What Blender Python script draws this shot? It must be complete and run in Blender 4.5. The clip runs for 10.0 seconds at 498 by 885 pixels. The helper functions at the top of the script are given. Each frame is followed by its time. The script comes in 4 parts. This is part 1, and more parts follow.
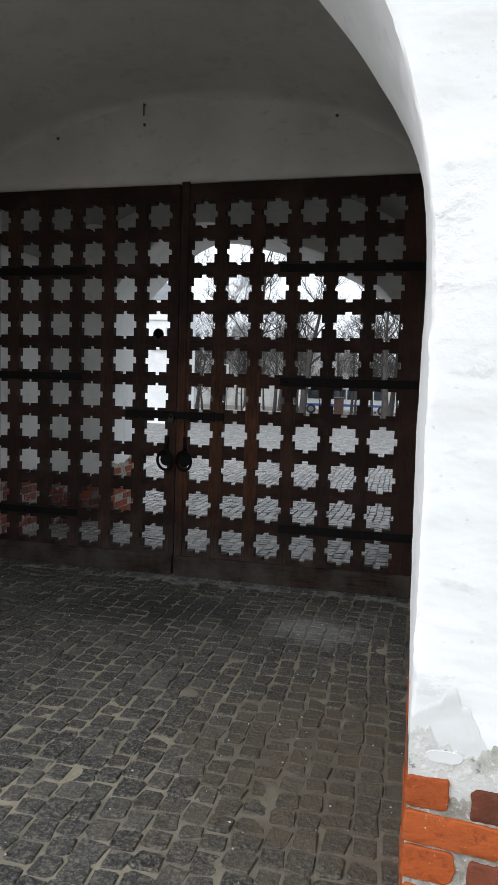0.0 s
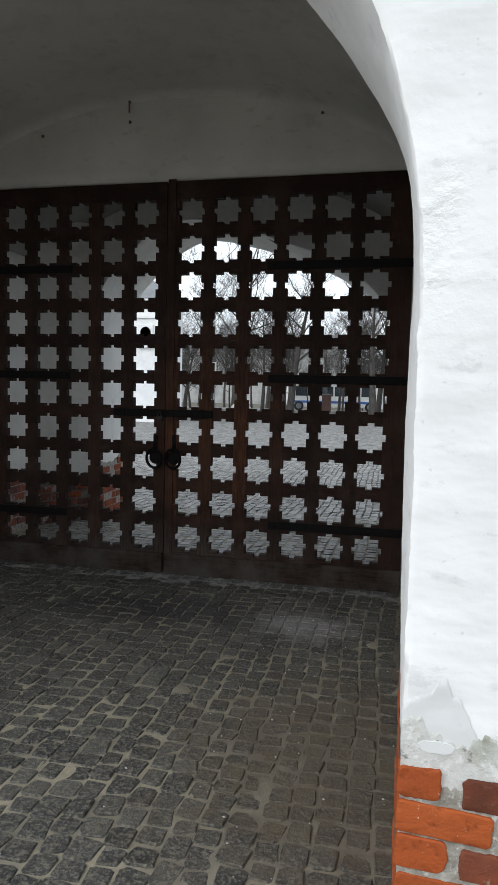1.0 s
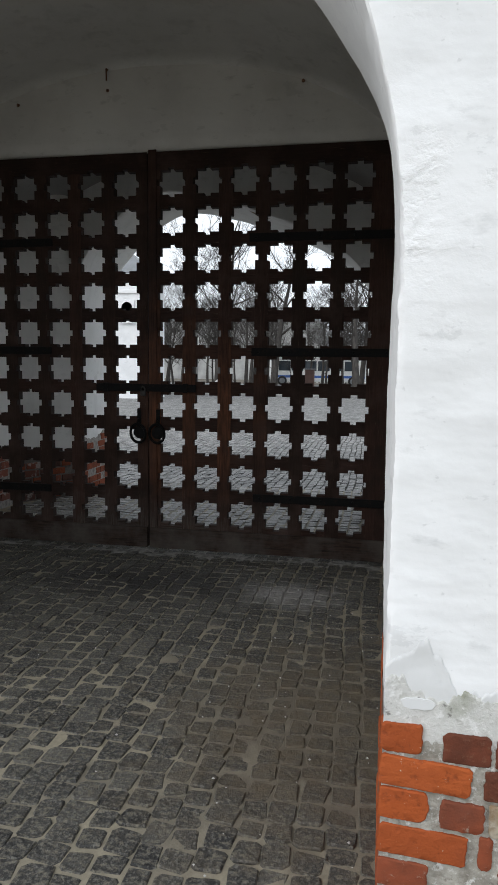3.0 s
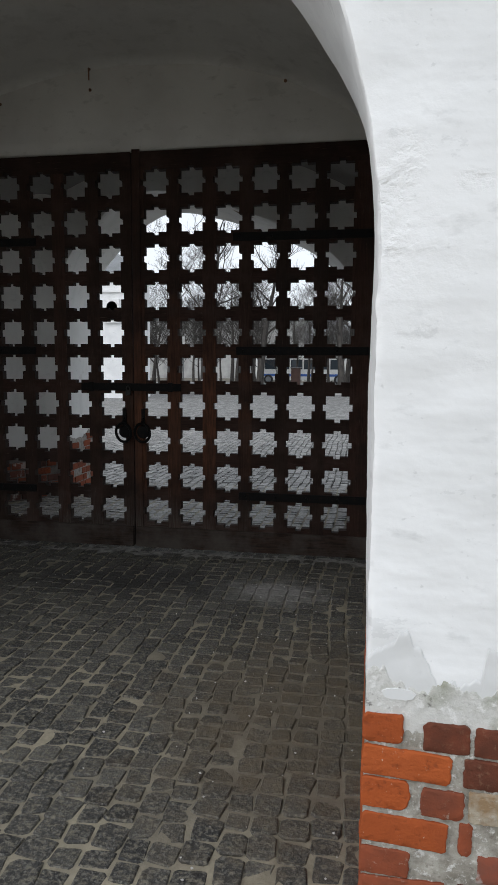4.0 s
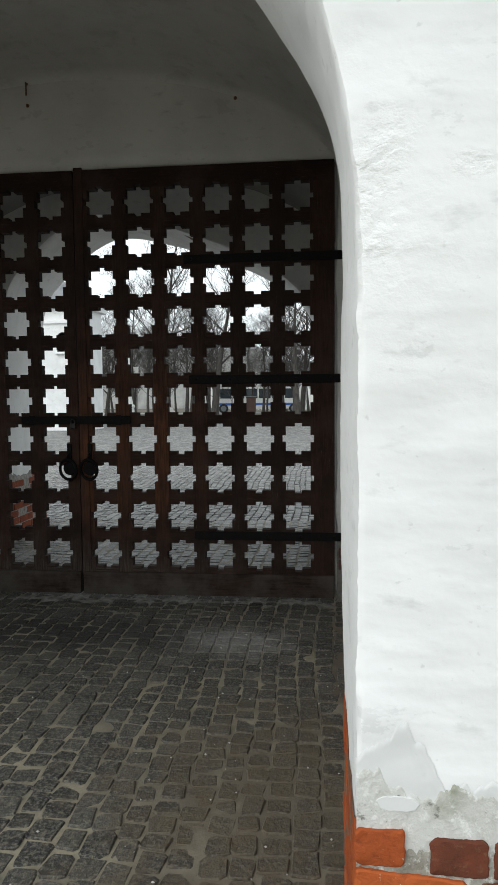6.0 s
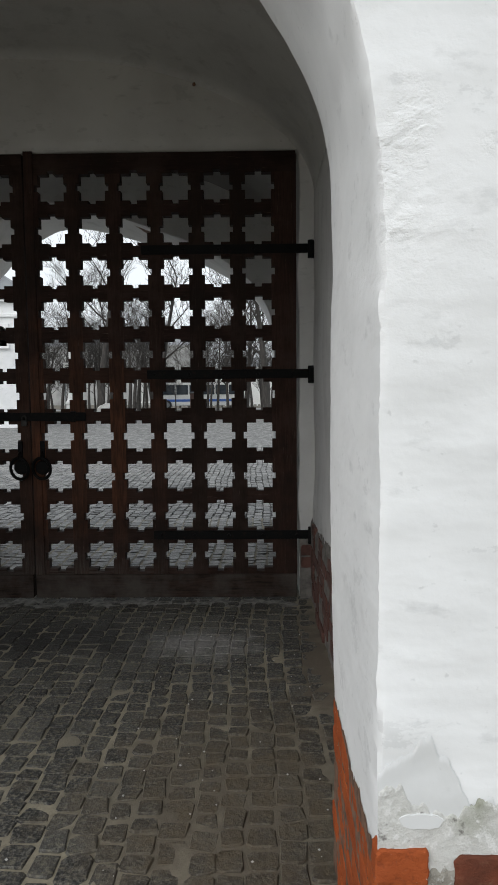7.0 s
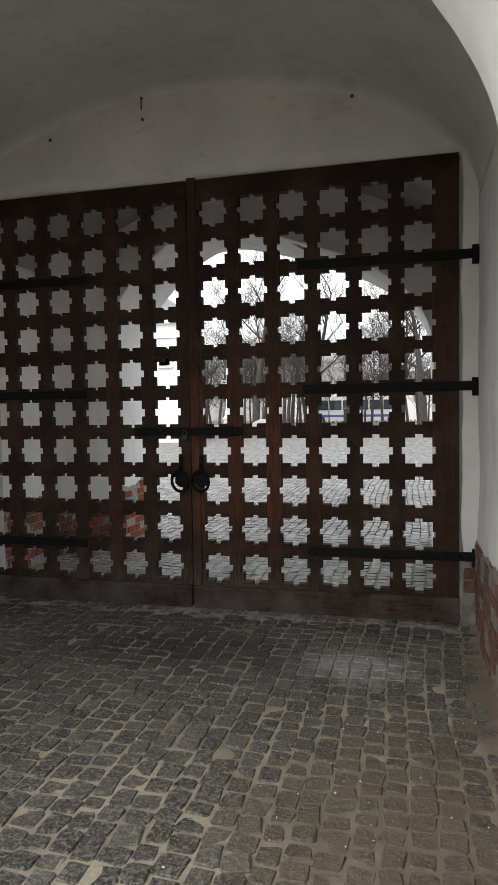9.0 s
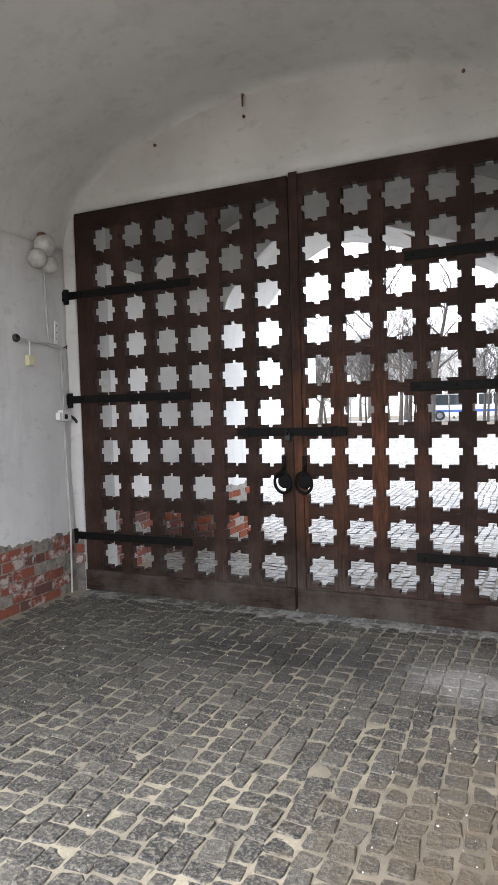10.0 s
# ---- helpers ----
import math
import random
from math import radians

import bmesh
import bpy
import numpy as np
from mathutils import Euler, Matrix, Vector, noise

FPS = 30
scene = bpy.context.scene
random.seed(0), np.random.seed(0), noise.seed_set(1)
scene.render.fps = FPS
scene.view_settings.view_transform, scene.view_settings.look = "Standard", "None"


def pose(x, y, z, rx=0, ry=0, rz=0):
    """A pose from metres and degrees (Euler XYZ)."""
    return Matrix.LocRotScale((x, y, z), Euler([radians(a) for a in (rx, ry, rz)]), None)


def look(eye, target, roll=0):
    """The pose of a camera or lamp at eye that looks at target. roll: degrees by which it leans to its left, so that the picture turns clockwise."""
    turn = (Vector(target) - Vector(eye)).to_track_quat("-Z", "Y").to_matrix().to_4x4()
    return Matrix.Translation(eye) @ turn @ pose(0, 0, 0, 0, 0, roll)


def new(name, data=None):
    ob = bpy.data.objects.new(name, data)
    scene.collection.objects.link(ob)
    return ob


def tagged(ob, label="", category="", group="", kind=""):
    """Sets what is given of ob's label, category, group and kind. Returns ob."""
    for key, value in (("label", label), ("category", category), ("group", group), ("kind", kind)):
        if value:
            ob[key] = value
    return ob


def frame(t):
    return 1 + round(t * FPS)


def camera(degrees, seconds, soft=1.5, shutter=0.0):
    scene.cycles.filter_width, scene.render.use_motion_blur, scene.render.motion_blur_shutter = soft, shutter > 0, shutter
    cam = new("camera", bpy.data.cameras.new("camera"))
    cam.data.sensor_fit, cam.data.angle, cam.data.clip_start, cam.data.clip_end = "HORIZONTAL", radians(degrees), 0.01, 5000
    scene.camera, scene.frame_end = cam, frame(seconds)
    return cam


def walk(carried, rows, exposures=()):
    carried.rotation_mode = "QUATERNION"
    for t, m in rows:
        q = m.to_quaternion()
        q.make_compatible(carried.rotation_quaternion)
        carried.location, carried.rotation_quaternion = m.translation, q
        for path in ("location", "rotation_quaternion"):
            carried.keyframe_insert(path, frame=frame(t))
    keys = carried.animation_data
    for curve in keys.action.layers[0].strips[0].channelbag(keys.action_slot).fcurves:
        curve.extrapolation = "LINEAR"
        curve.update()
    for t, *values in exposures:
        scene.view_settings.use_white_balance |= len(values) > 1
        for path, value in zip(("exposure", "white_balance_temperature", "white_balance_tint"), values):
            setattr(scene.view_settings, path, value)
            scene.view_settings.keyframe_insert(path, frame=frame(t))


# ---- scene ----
cam = camera(41.4, 10.0)
PATH = [
    (0, (1.999, -5.633, 1.675), (1.539, -3.692, 1.532), 1.8),
    (0.5, (1.997, -5.634, 1.671), (1.558, -3.689, 1.514), 1.7),
    (1, (1.994, -5.644, 1.671), (1.569, -3.695, 1.522), 1.3),
    (1.5, (1.988, -5.652, 1.668), (1.549, -3.707, 1.512), 1.0),
    (2, (1.988, -5.646, 1.662), (1.557, -3.7, 1.49), 0.7),
    (2.5, (1.991, -5.652, 1.655), (1.588, -3.705, 1.444), 0.6),
    (4, (2.016, -5.696, 1.654), (1.681, -3.737, 1.429), 0.4),
    (4.5, (2.036, -5.643, 1.652), (1.682, -3.687, 1.435), -1.2),
    (5, (2.079, -5.518, 1.655), (1.702, -3.559, 1.514), -2.4),
    (5.5, (2.074, -5.41, 1.65), (1.639, -3.469, 1.443), -2.0),
    (6, (1.961, -5.332, 1.654), (1.756, -3.347, 1.517), -0.5),
    (7.5, (1.791, -5.211, 1.649), (1.773, -3.217, 1.495), -0.3),
    (8, (1.785, -5.223, 1.657), (1.778, -3.228, 1.504), 0.1),
    (8.5, (1.774, -5.236, 1.668), (1.579, -3.249, 1.55), 0.1),
    (9, (1.78, -5.161, 1.641), (1.292, -3.223, 1.544), -0.9),
    (9.5, (1.816, -5.081, 1.679), (1.191, -3.183, 1.608), -1.3),
    (10, (1.837, -5.007, 1.667), (1.018, -3.185, 1.566), -1.6),
]
walk(cam, [(t, look(eye, target, roll)) for t, eye, target, roll in PATH],
     exposures=[(0.0, 0.36, 6300, 11), (0.5, 0.27, 6300, 9), (1.0, 0.23, 6300, 9), (2.5, 0.17, 6350, 10), (4.0, -0.03, 6350, 11), (5.0, -0.14, 6320, 11), (5.5, -0.17, 6350, 11), (6.0, 0.17, 6500, 6), (7.5, -0.11, 6500, 11), (8.0, -0.02, 6450, 8), (8.5, -0.29, 6550, 11), (9.0, 0.81, 6800, 13), (9.5, 1.91, 6450, 16), (10.0, 2.09, 6380, 15)])

# ---- daylight: an overcast sky ----
world = bpy.data.worlds.new("overcast")
scene.world = world
world.use_nodes = True
wn, wl = world.node_tree.nodes, world.node_tree.links
wn.clear()
sky = wn.new("ShaderNodeTexSky")
sky.sky_type = "NISHITA"
sky.sun_disc = False
sky.sun_elevation = radians(38)
sky.sun_rotation = radians(226.9)
sky.dust_density, sky.air_density = 6.0, 1.0
pale = wn.new("ShaderNodeHueSaturation")
pale.inputs["Saturation"].default_value = 0.25
back = wn.new("ShaderNodeBackground")
back.inputs["Strength"].default_value = 0.15
wout = wn.new("ShaderNodeOutputWorld")
cloud = wn.new("ShaderNodeMix")
cloud.data_type = "RGBA"
cloud.inputs[0].default_value = 0.8
cloud.inputs[7].default_value = (7.4, 7.9, 8.3, 1)
wl.new(sky.outputs[0], pale.inputs["Color"])
wl.new(pale.outputs[0], cloud.inputs[6])
wl.new(cloud.outputs[2], back.inputs["Color"])
wl.new(back.outputs[0], wout.inputs["Surface"])
sun_data = bpy.data.lights.new("sun", "SUN")
sun_data.energy, sun_data.angle, sun_data.color = 0.95, radians(40), (1.0, 1.0, 0.99)
sun = new("sun", sun_data)
sun.matrix_world = look((-11, -10.3, 11.5), (0, 0, 0))


# ---- materials ----
def material(name, build):
    """A node material; build(nodes, links, bsdf, position) wires it up."""
    m = bpy.data.materials.new(name)
    m.use_nodes = True
    n, l = m.node_tree.nodes, m.node_tree.links
    b = n["Principled BSDF"]
    geo = n.new("ShaderNodeNewGeometry")
    build(n, l, b, geo.outputs["Position"])
    return m


def noise_tex(n, l, vec, scale, detail=4.0, rough=0.55, stretch=None):
    tex = n.new("ShaderNodeTexNoise")
    tex.inputs["Scale"].default_value = scale
    tex.inputs["Detail"].default_value = detail
    tex.inputs["Roughness"].default_value = rough
    if stretch:
        mp = n.new("ShaderNodeMapping")
        mp.inputs["Scale"].default_value = stretch
        l.new(vec, mp.inputs["Vector"])
        vec = mp.outputs[0]
    l.new(vec, tex.inputs["Vector"])
    return tex.outputs["Fac"]


def ramp(n, l, fac, *stops):
    r = n.new("ShaderNodeValToRGB")
    els = r.color_ramp.elements
    while len(els) < len(stops):
        els.new(0.5)
    for e, (p, c) in zip(els, stops):
        e.position = p
        e.color = (c, c, c, 1) if isinstance(c, (int, float)) else (*c, 1)
    l.new(fac, r.inputs[0])
    return r.outputs[0]


def mix(n, l, fac, a, b, mode="MIX"):
    m = n.new("ShaderNodeMix")
    m.data_type, m.blend_type = "RGBA", mode
    for s, v in ((m.inputs[0], fac), (m.inputs[6], a), (m.inputs[7], b)):
        if isinstance(v, (int, float)):
            s.default_value = v
        elif isinstance(v, tuple):
            s.default_value = (*v, 1)
        else:
            l.new(v, s)
    return m.outputs[2]


def bump(n, l, b, height, strength, distance, under=None):
    bp = n.new("ShaderNodeBump")
    bp.inputs["Strength"].default_value = strength
    bp.inputs["Distance"].default_value = distance
    l.new(height, bp.inputs["Height"])
    if under is not None:
        l.new(under, bp.inputs["Normal"])
    l.new(bp.outputs[0], b.inputs["Normal"])
    return bp.outputs[0]


def random_of(n):
    return n.new("ShaderNodeObjectInfo").outputs["Random"]


def near_spot(n, l, p, centre, size, edge=0.45):
    """1 inside a ragged blot round a place, 0 outside."""
    mp = n.new("ShaderNodeMapping")
    mp.inputs["Location"].default_value = [-c / s for c, s in zip(centre, size)]
    mp.inputs["Scale"].default_value = [1 / s for s in size]
    l.new(p, mp.inputs["Vector"])
    ln = n.new("ShaderNodeVectorMath")
    ln.operation = "LENGTH"
    l.new(mp.outputs[0], ln.inputs[0])
    add = n.new("ShaderNodeMath")
    add.operation = "MULTIPLY_ADD"
    add.inputs[1].default_value = 0.9
    l.new(noise_tex(n, l, p, 6.0, 5.0), add.inputs[0])
    l.new(ln.outputs["Value"], add.inputs[2])
    return ramp(n, l, add.outputs[0], (0.6, 1.0), (0.6 + edge if 0.6 + edge < 1 else 1.0, 0.0))


def whitewash(base, dirt, stain=0.5, relief=1.0, pitted=None, streaks=0.0, bare=()):
    def build(n, l, b, p):
        big = noise_tex(n, l, p, 1.1, 6.0, 0.6)
        mid = noise_tex(n, l, p, 7.0, 6.0, 0.62, (1.0, 1.0, 2.2))
        fine = noise_tex(n, l, p, 60.0, 4.0, 0.6)
        col = mix(n, l, ramp(n, l, big, (0.40, 0.0), (0.75, stain)), base, dirt)
        col = mix(n, l, ramp(n, l, mid, (0.60, 0.0), (0.80, stain)), col, tuple(0.85 * c for c in dirt))
        col = mix(n, l, ramp(n, l, noise_tex(n, l, p, 13.0, 7.0, 0.75, (1.0, 1.0, 1.6)), (0.68, 0.0), (0.76, 0.5 * stain)), col, tuple(0.6 * c for c in dirt))
        l.new(col, b.inputs["Base Color"])
        if streaks:
            run = noise_tex(n, l, p, 2.6, 7.0, 0.7, (1.6, 1.6, 0.45))
            col = mix(n, l, ramp(n, l, run, (0.50, 0.0), (0.66, streaks)), col, tuple(0.72 * c for c in dirt))
        pits = ramp(n, l, noise_tex(n, l, p, 34.0, 3.0, 0.5, (1.0, 1.0, 1.3)), (0.68, 0.0), (0.75, 0.4))
        col = mix(n, l, pits, col, tuple(0.78 * c for c in dirt))
        chip = ramp(n, l, noise_tex(n, l, p, 3.6, 8.0, 0.68, (1.0, 1.0, 1.8)), (0.605, 0.0), (0.625, 1.0))
        col = mix(n, l, mix(n, l, 1.0, chip, (0.30,) * 3, "MULTIPLY"), col, tuple(0.8 * c for c in dirt))
        l.new(col, b.inputs["Base Color"])
        for spot, size in bare:
            lost = near_spot(n, l, p, spot, size, 0.12)
            col = mix(n, l, lost, col, mix(n, l, ramp(n, l, mid, (0.42, 0.0), (0.58, 1.0)), (0.16, 0.10, 0.07), (0.42, 0.36, 0.28)))
            l.new(col, b.inputs["Base Color"])
        b.inputs["Roughness"].default_value = 0.88
        b.inputs["Specular IOR Level"].default_value = 0.2
        if pitted:
            crumbs = noise_tex(n, l, p, 30.0, 5.0, 0.65, (1.0, 1.0, 0.8))
            ring = mix(n, l, 1.0, near_spot(n, l, p, (2.065, -3.92, 2.0), (0.14, 0.10, 0.55), 0.3), crumbs, "MULTIPLY")
            col = mix(n, l, ramp(n, l, ring, (0.46, 0.0), (0.60, 0.4)), col, tuple(0.72 * c for c in dirt))
            l.new(col, b.inputs["Base Color"])
        patch = ramp(n, l, noise_tex(n, l, p, 1.7, 5.0, 0.6), (0.55, 0.03), (0.75, 0.6))
        if pitted:
            for spot in pitted:
                patch = mix(n, l, 1.0, patch, near_spot(n, l, p, *spot), "LIGHTEN")
        rough_h = n.new("ShaderNodeMix")
        rough_h.data_type = "FLOAT"
        l.new(patch, rough_h.inputs[0])
        rough_h.inputs[2].default_value = 0.5
        l.new(noise_tex(n, l, p, 24.0, 5.0, 0.6, (1.0, 1.0, 1.3)), rough_h.inputs[3])
        low = bump(n, l, b, noise_tex(n, l, p, 2.6, 3.5, 0.5, (1.0, 1.0, 1.9)), 0.34 * relief, 0.036)
        low = bump(n, l, b, rough_h.outputs[0], 0.52 * relief, 0.016, low)
        if pitted:
            low = bump(n, l, b, ring, -0.9, 0.03, low)
        low = bump(n, l, b, chip, -0.35 * relief, 0.004, low)
        bump(n, l, b, fine, 0.10 * relief, 0.003, low)
    return build


def gate_wood(along, dark, light):
    def build(n, l, b, p):
        rnd = random_of(n)
        mp = n.new("ShaderNodeVectorMath")
        mp.operation = "ADD"
        l.new(p, mp.inputs[0])
        cmb = n.new("ShaderNodeCombineXYZ")
        mul = n.new("ShaderNodeMath")
        mul.operation, mul.inputs[1].default_value = "MULTIPLY", 37.0
        l.new(rnd, mul.inputs[0])
        for s in cmb.inputs:
            l.new(mul.outputs[0], s)
        l.new(cmb.outputs[0], mp.inputs[1])
        v = mp.outputs[0]
        grain = noise_tex(n, l, v, 10.0, 9.0, 0.7, along)
        wear = noise_tex(n, l, p, 2.6, 6.0, 0.65)
        scuff = noise_tex(n, l, v, 26.0, 8.0, 0.75, tuple(0.35 * a for a in along))
        tone = mix(n, l, rnd, dark, light)
        col = mix(n, l, ramp(n, l, grain, (0.38, 0.0), (0.62, 1.0)), mix(n, l, 0.65, tone, (0.016, 0.0095, 0.007)), tone)
        col = mix(n, l, ramp(n, l, wear, (0.50, 0.0), (0.74, 0.6)), col, (0.068, 0.044, 0.036))
        col = mix(n, l, ramp(n, l, wear, (0.34, 0.8), (0.52, 0.0)), col, (0.018, 0.0118, 0.0092))
        col = mix(n, l, ramp(n, l, scuff, (0.61, 0.0), (0.72, 0.6)), col, (0.19, 0.135, 0.10))
        rubbed = near_spot(n, l, p, (0.40, 0.0, 1.25), (1.45, 1.5, 1.75), 0.4)
        col = mix(n, l, mix(n, l, 1.0, rubbed, mix(n, l, 1.0, ramp(n, l, grain, (0.36, 0.3), (0.62, 1.0)), ramp(n, l, rnd, (0.0, 0.2), (1.0, 1.0)), "MULTIPLY"), "MULTIPLY"), col, (0.130, 0.050, 0.024) if along[2] < 1 else (0.056, 0.026, 0.016))
        dusty = mix(n, l, 1.0, near_spot(n, l, p, (0.0, 0.0, 0.15), (2.8, 1.0, 0.75), 0.4), ramp(n, l, scuff, (0.42, 0.1), (0.62, 0.75)), "MULTIPLY")
        col = mix(n, l, dusty, col, (0.090, 0.076, 0.066))
        l.new(col, b.inputs["Base Color"])
        l.new(ramp(n, l, grain, (0.3, 0.85), (0.7, 0.65)), b.inputs["Roughness"])
        b.inputs["Specular IOR Level"].default_value = 0.15
        bump(n, l, b, grain, 0.5, 0.004)
    return build


def gate_plank(n, l, b, p):
    grain = noise_tex(n, l, p, 9.0, 8.0, 0.65, (0.7, 9.0, 9.0))
    mud = noise_tex(n, l, p, 4.0, 6.0, 0.6)
    col = mix(n, l, ramp(n, l, grain, (0.36, 0.0), (0.66, 1.0)), (0.015, 0.010, 0.008), (0.045, 0.028, 0.021))
    col = mix(n, l, ramp(n, l, mud, (0.38, 0.0), (0.64, 0.8)), col, (0.080, 0.069, 0.060))
    l.new(col, b.inputs["Base Color"])
    col = mix(n, l, ramp(n, l, noise_tex(n, l, p, 30.0, 8.0, 0.75, (0.35, 3.0, 3.0)), (0.64, 0.0), (0.72, 0.5)), col, (0.15, 0.125, 0.105))
    l.new(col, b.inputs["Base Color"])
    b.inputs["Roughness"].default_value = 0.85
    b.inputs["Specular IOR Level"].default_value = 0.15
    bump(n, l, b, grain, 0.4, 0.004)


def black_iron(n, l, b, p):
    f = noise_tex(n, l, p, 30.0, 5.0)
    l.new(mix(n, l, ramp(n, l, f, (0.55, 0.0), (0.8, 0.6)), (0.008, 0.008, 0.008), (0.035, 0.02, 0.014)), b.inputs["Base Color"])
    b.inputs["Metallic"].default_value = 0.2
    b.inputs["Specular IOR Level"].default_value = 0.1
    b.inputs["Roughness"].default_value = 0.65
    bump(n, l, b, f, 0.4, 0.002)


def sett_stone(n, l, b, p):
    g = n.new("ShaderNodeNewGeometry")
    rnd = n.new("ShaderNodeMath")
    rnd.operation = "ADD"
    l.new(random_of(n), rnd.inputs[0])
    l.new(g.outputs["Random Per Island"], rnd.inputs[1])
    wrap = n.new("ShaderNodeMath")
    wrap.operation = "FRACT"
    l.new(rnd.outputs[0], wrap.inputs[0])
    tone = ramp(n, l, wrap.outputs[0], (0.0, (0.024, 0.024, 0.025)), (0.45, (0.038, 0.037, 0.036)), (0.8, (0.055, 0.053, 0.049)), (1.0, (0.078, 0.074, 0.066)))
    sp = noise_tex(n, l, p, 70.0, 5.0, 0.72)
    blot = noise_tex(n, l, p, 38.0, 7.0, 0.74, (0.9, 1.15, 1.0))
    col = mix(n, l, ramp(n, l, sp, (0.50, 0.0), (0.62, 0.8)), tone, (0.168, 0.162, 0.142))
    col = mix(n, l, ramp(n, l, blot, (0.49, 0.0), (0.62, 0.8)), col, (0.195, 0.178, 0.138))
    mud = near_spot(n, l, p, (1.75, -2.7, 0.0), (1.6, 2.1, 1.0), 0.4)
    film = ramp(n, l, noise_tex(n, l, p, 7.0, 6.0, 0.65), (0.34, 0.35), (0.58, 0.95))
    col = mix(n, l, mix(n, l, 1.0, mud, film, "MULTIPLY"), col, (0.110, 0.088, 0.060))
    # setts turn darker in a ragged blot before the gate
    gate_blot = near_spot(n, l, p, (0.2, -0.9, 0.0), (2.4, 0.85, 1.0), 0.4)
    col = mix(n, l, mix(n, l, 1.0, gate_blot, (0.72, 0.72, 0.72), "MULTIPLY"), col, (0.022, 0.020, 0.020))
    dust = near_spot(n, l, p, (1.40, -1.0, 0.0), (0.85, 0.62, 1.0), 0.4)
    col = mix(n, l, mix(n, l, 1.0, dust, ramp(n, l, blot, (0.36, 0.35), (0.60, 0.9)), "MULTIPLY"), col, (0.31, 0.30, 0.285))
    l.new(col, b.inputs["Base Color"])
    l.new(ramp(n, l, blot, (0.40, 0.50), (0.60, 0.85)), b.inputs["Roughness"])
    b.inputs["Specular IOR Level"].default_value = 0.3
    low = bump(n, l, b, noise_tex(n, l, p, 30.0, 6.0, 0.65), 0.7, 0.018)
    bump(n, l, b, sp, 0.5, 0.005, low)


def sand_joint(n, l, b, p):
    f = noise_tex(n, l, p, 40.0, 6.0, 0.7)
    w = noise_tex(n, l, p, 2.5, 5.0, 0.6)
    col = mix(n, l, ramp(n, l, f, (0.35, 0.0), (0.7, 1.0)), (0.23, 0.204, 0.148), (0.335, 0.298, 0.222))
    col = mix(n, l, ramp(n, l, w, (0.42, 0.0), (0.64, 0.65)), col, (0.115, 0.105, 0.086))
    col = mix(n, l, mix(n, l, 1.0, near_spot(n, l, p, (1.75, -2.7, 0.0), (1.6, 2.1, 1.0), 0.4), (0.9, 0.9, 0.9), "MULTIPLY"), col, (0.118, 0.098, 0.074))
    col = mix(n, l, near_spot(n, l, p, (2.15, -1.3, 0.0), (0.45, 2.2, 1.0), 0.4), col, (0.118, 0.096, 0.072))
    col = mix(n, l, near_spot(n, l, p, (1.40, -1.0, 0.0), (0.85, 0.62, 1.0), 0.4), col, (0.20, 0.19, 0.175))
    l.new(col, b.inputs["Base Color"])
    b.inputs["Roughness"].default_value = 0.8
    bump(n, l, b, f, 0.5, 0.006)


def paving_far(n, l, b, p):
    vor = n.new("ShaderNodeTexVoronoi")
    vor.feature = "DISTANCE_TO_EDGE"
    vor.inputs["Scale"].default_value = 6.0
    l.new(p, vor.inputs["Vector"])
    w = noise_tex(n, l, p, 0.6, 6.0, 0.6)
    col = mix(n, l, ramp(n, l, vor.outputs["Distance"], (0.02, 0.0), (0.10, 1.0)), (0.07, 0.068, 0.064), (0.30, 0.294, 0.282))
    col = mix(n, l, ramp(n, l, w, (0.4, 0.0), (0.7, 0.5)), col, (0.17, 0.166, 0.158))
    col = mix(n, l, ramp(n, l, noise_tex(n, l, p, 2.4, 7.0, 0.75, (1.9, 0.45, 1.0)), (0.43, 0.0), (0.58, 0.9)), col, (0.075, 0.073, 0.07))
    l.new(col, b.inputs["Base Color"])
    b.inputs["Roughness"].default_value = 0.6
    bump(n, l, b, vor.outputs["Distance"], 0.6, 0.03)


def brick_clay(n, l, b, p):
    rnd = random_of(n)
    tone = ramp(n, l, rnd, (0.0, (0.36, 0.078, 0.020)), (0.5, (0.39, 0.092, 0.025)), (1.0, (0.31, 0.070, 0.020)))
    f = noise_tex(n, l, p, 35.0, 6.0, 0.65)
    g = noise_tex(n, l, p, 9.0, 5.0, 0.6)
    col = mix(n, l, ramp(n, l, g, (0.45, 0.0), (0.8, 0.5)), tone, (0.24, 0.058, 0.024))
    col = mix(n, l, ramp(n, l, f, (0.34, 0.7), (0.45, 0.0)), col, (0.20, 0.045, 0.016))
    col = mix(n, l, ramp(n, l, noise_tex(n, l, p, 85.0, 4.0, 0.6), (0.69, 0.0), (0.73, 0.9)), col, (0.62, 0.52, 0.44))
    l.new(col, b.inputs["Base Color"])
    b.inputs["Roughness"].default_value = 0.88
    b.inputs["Specular IOR Level"].default_value = 0.2
    low = bump(n, l, b, g, 0.55, 0.022)
    bump(n, l, b, f, 0.9, 0.008, low)


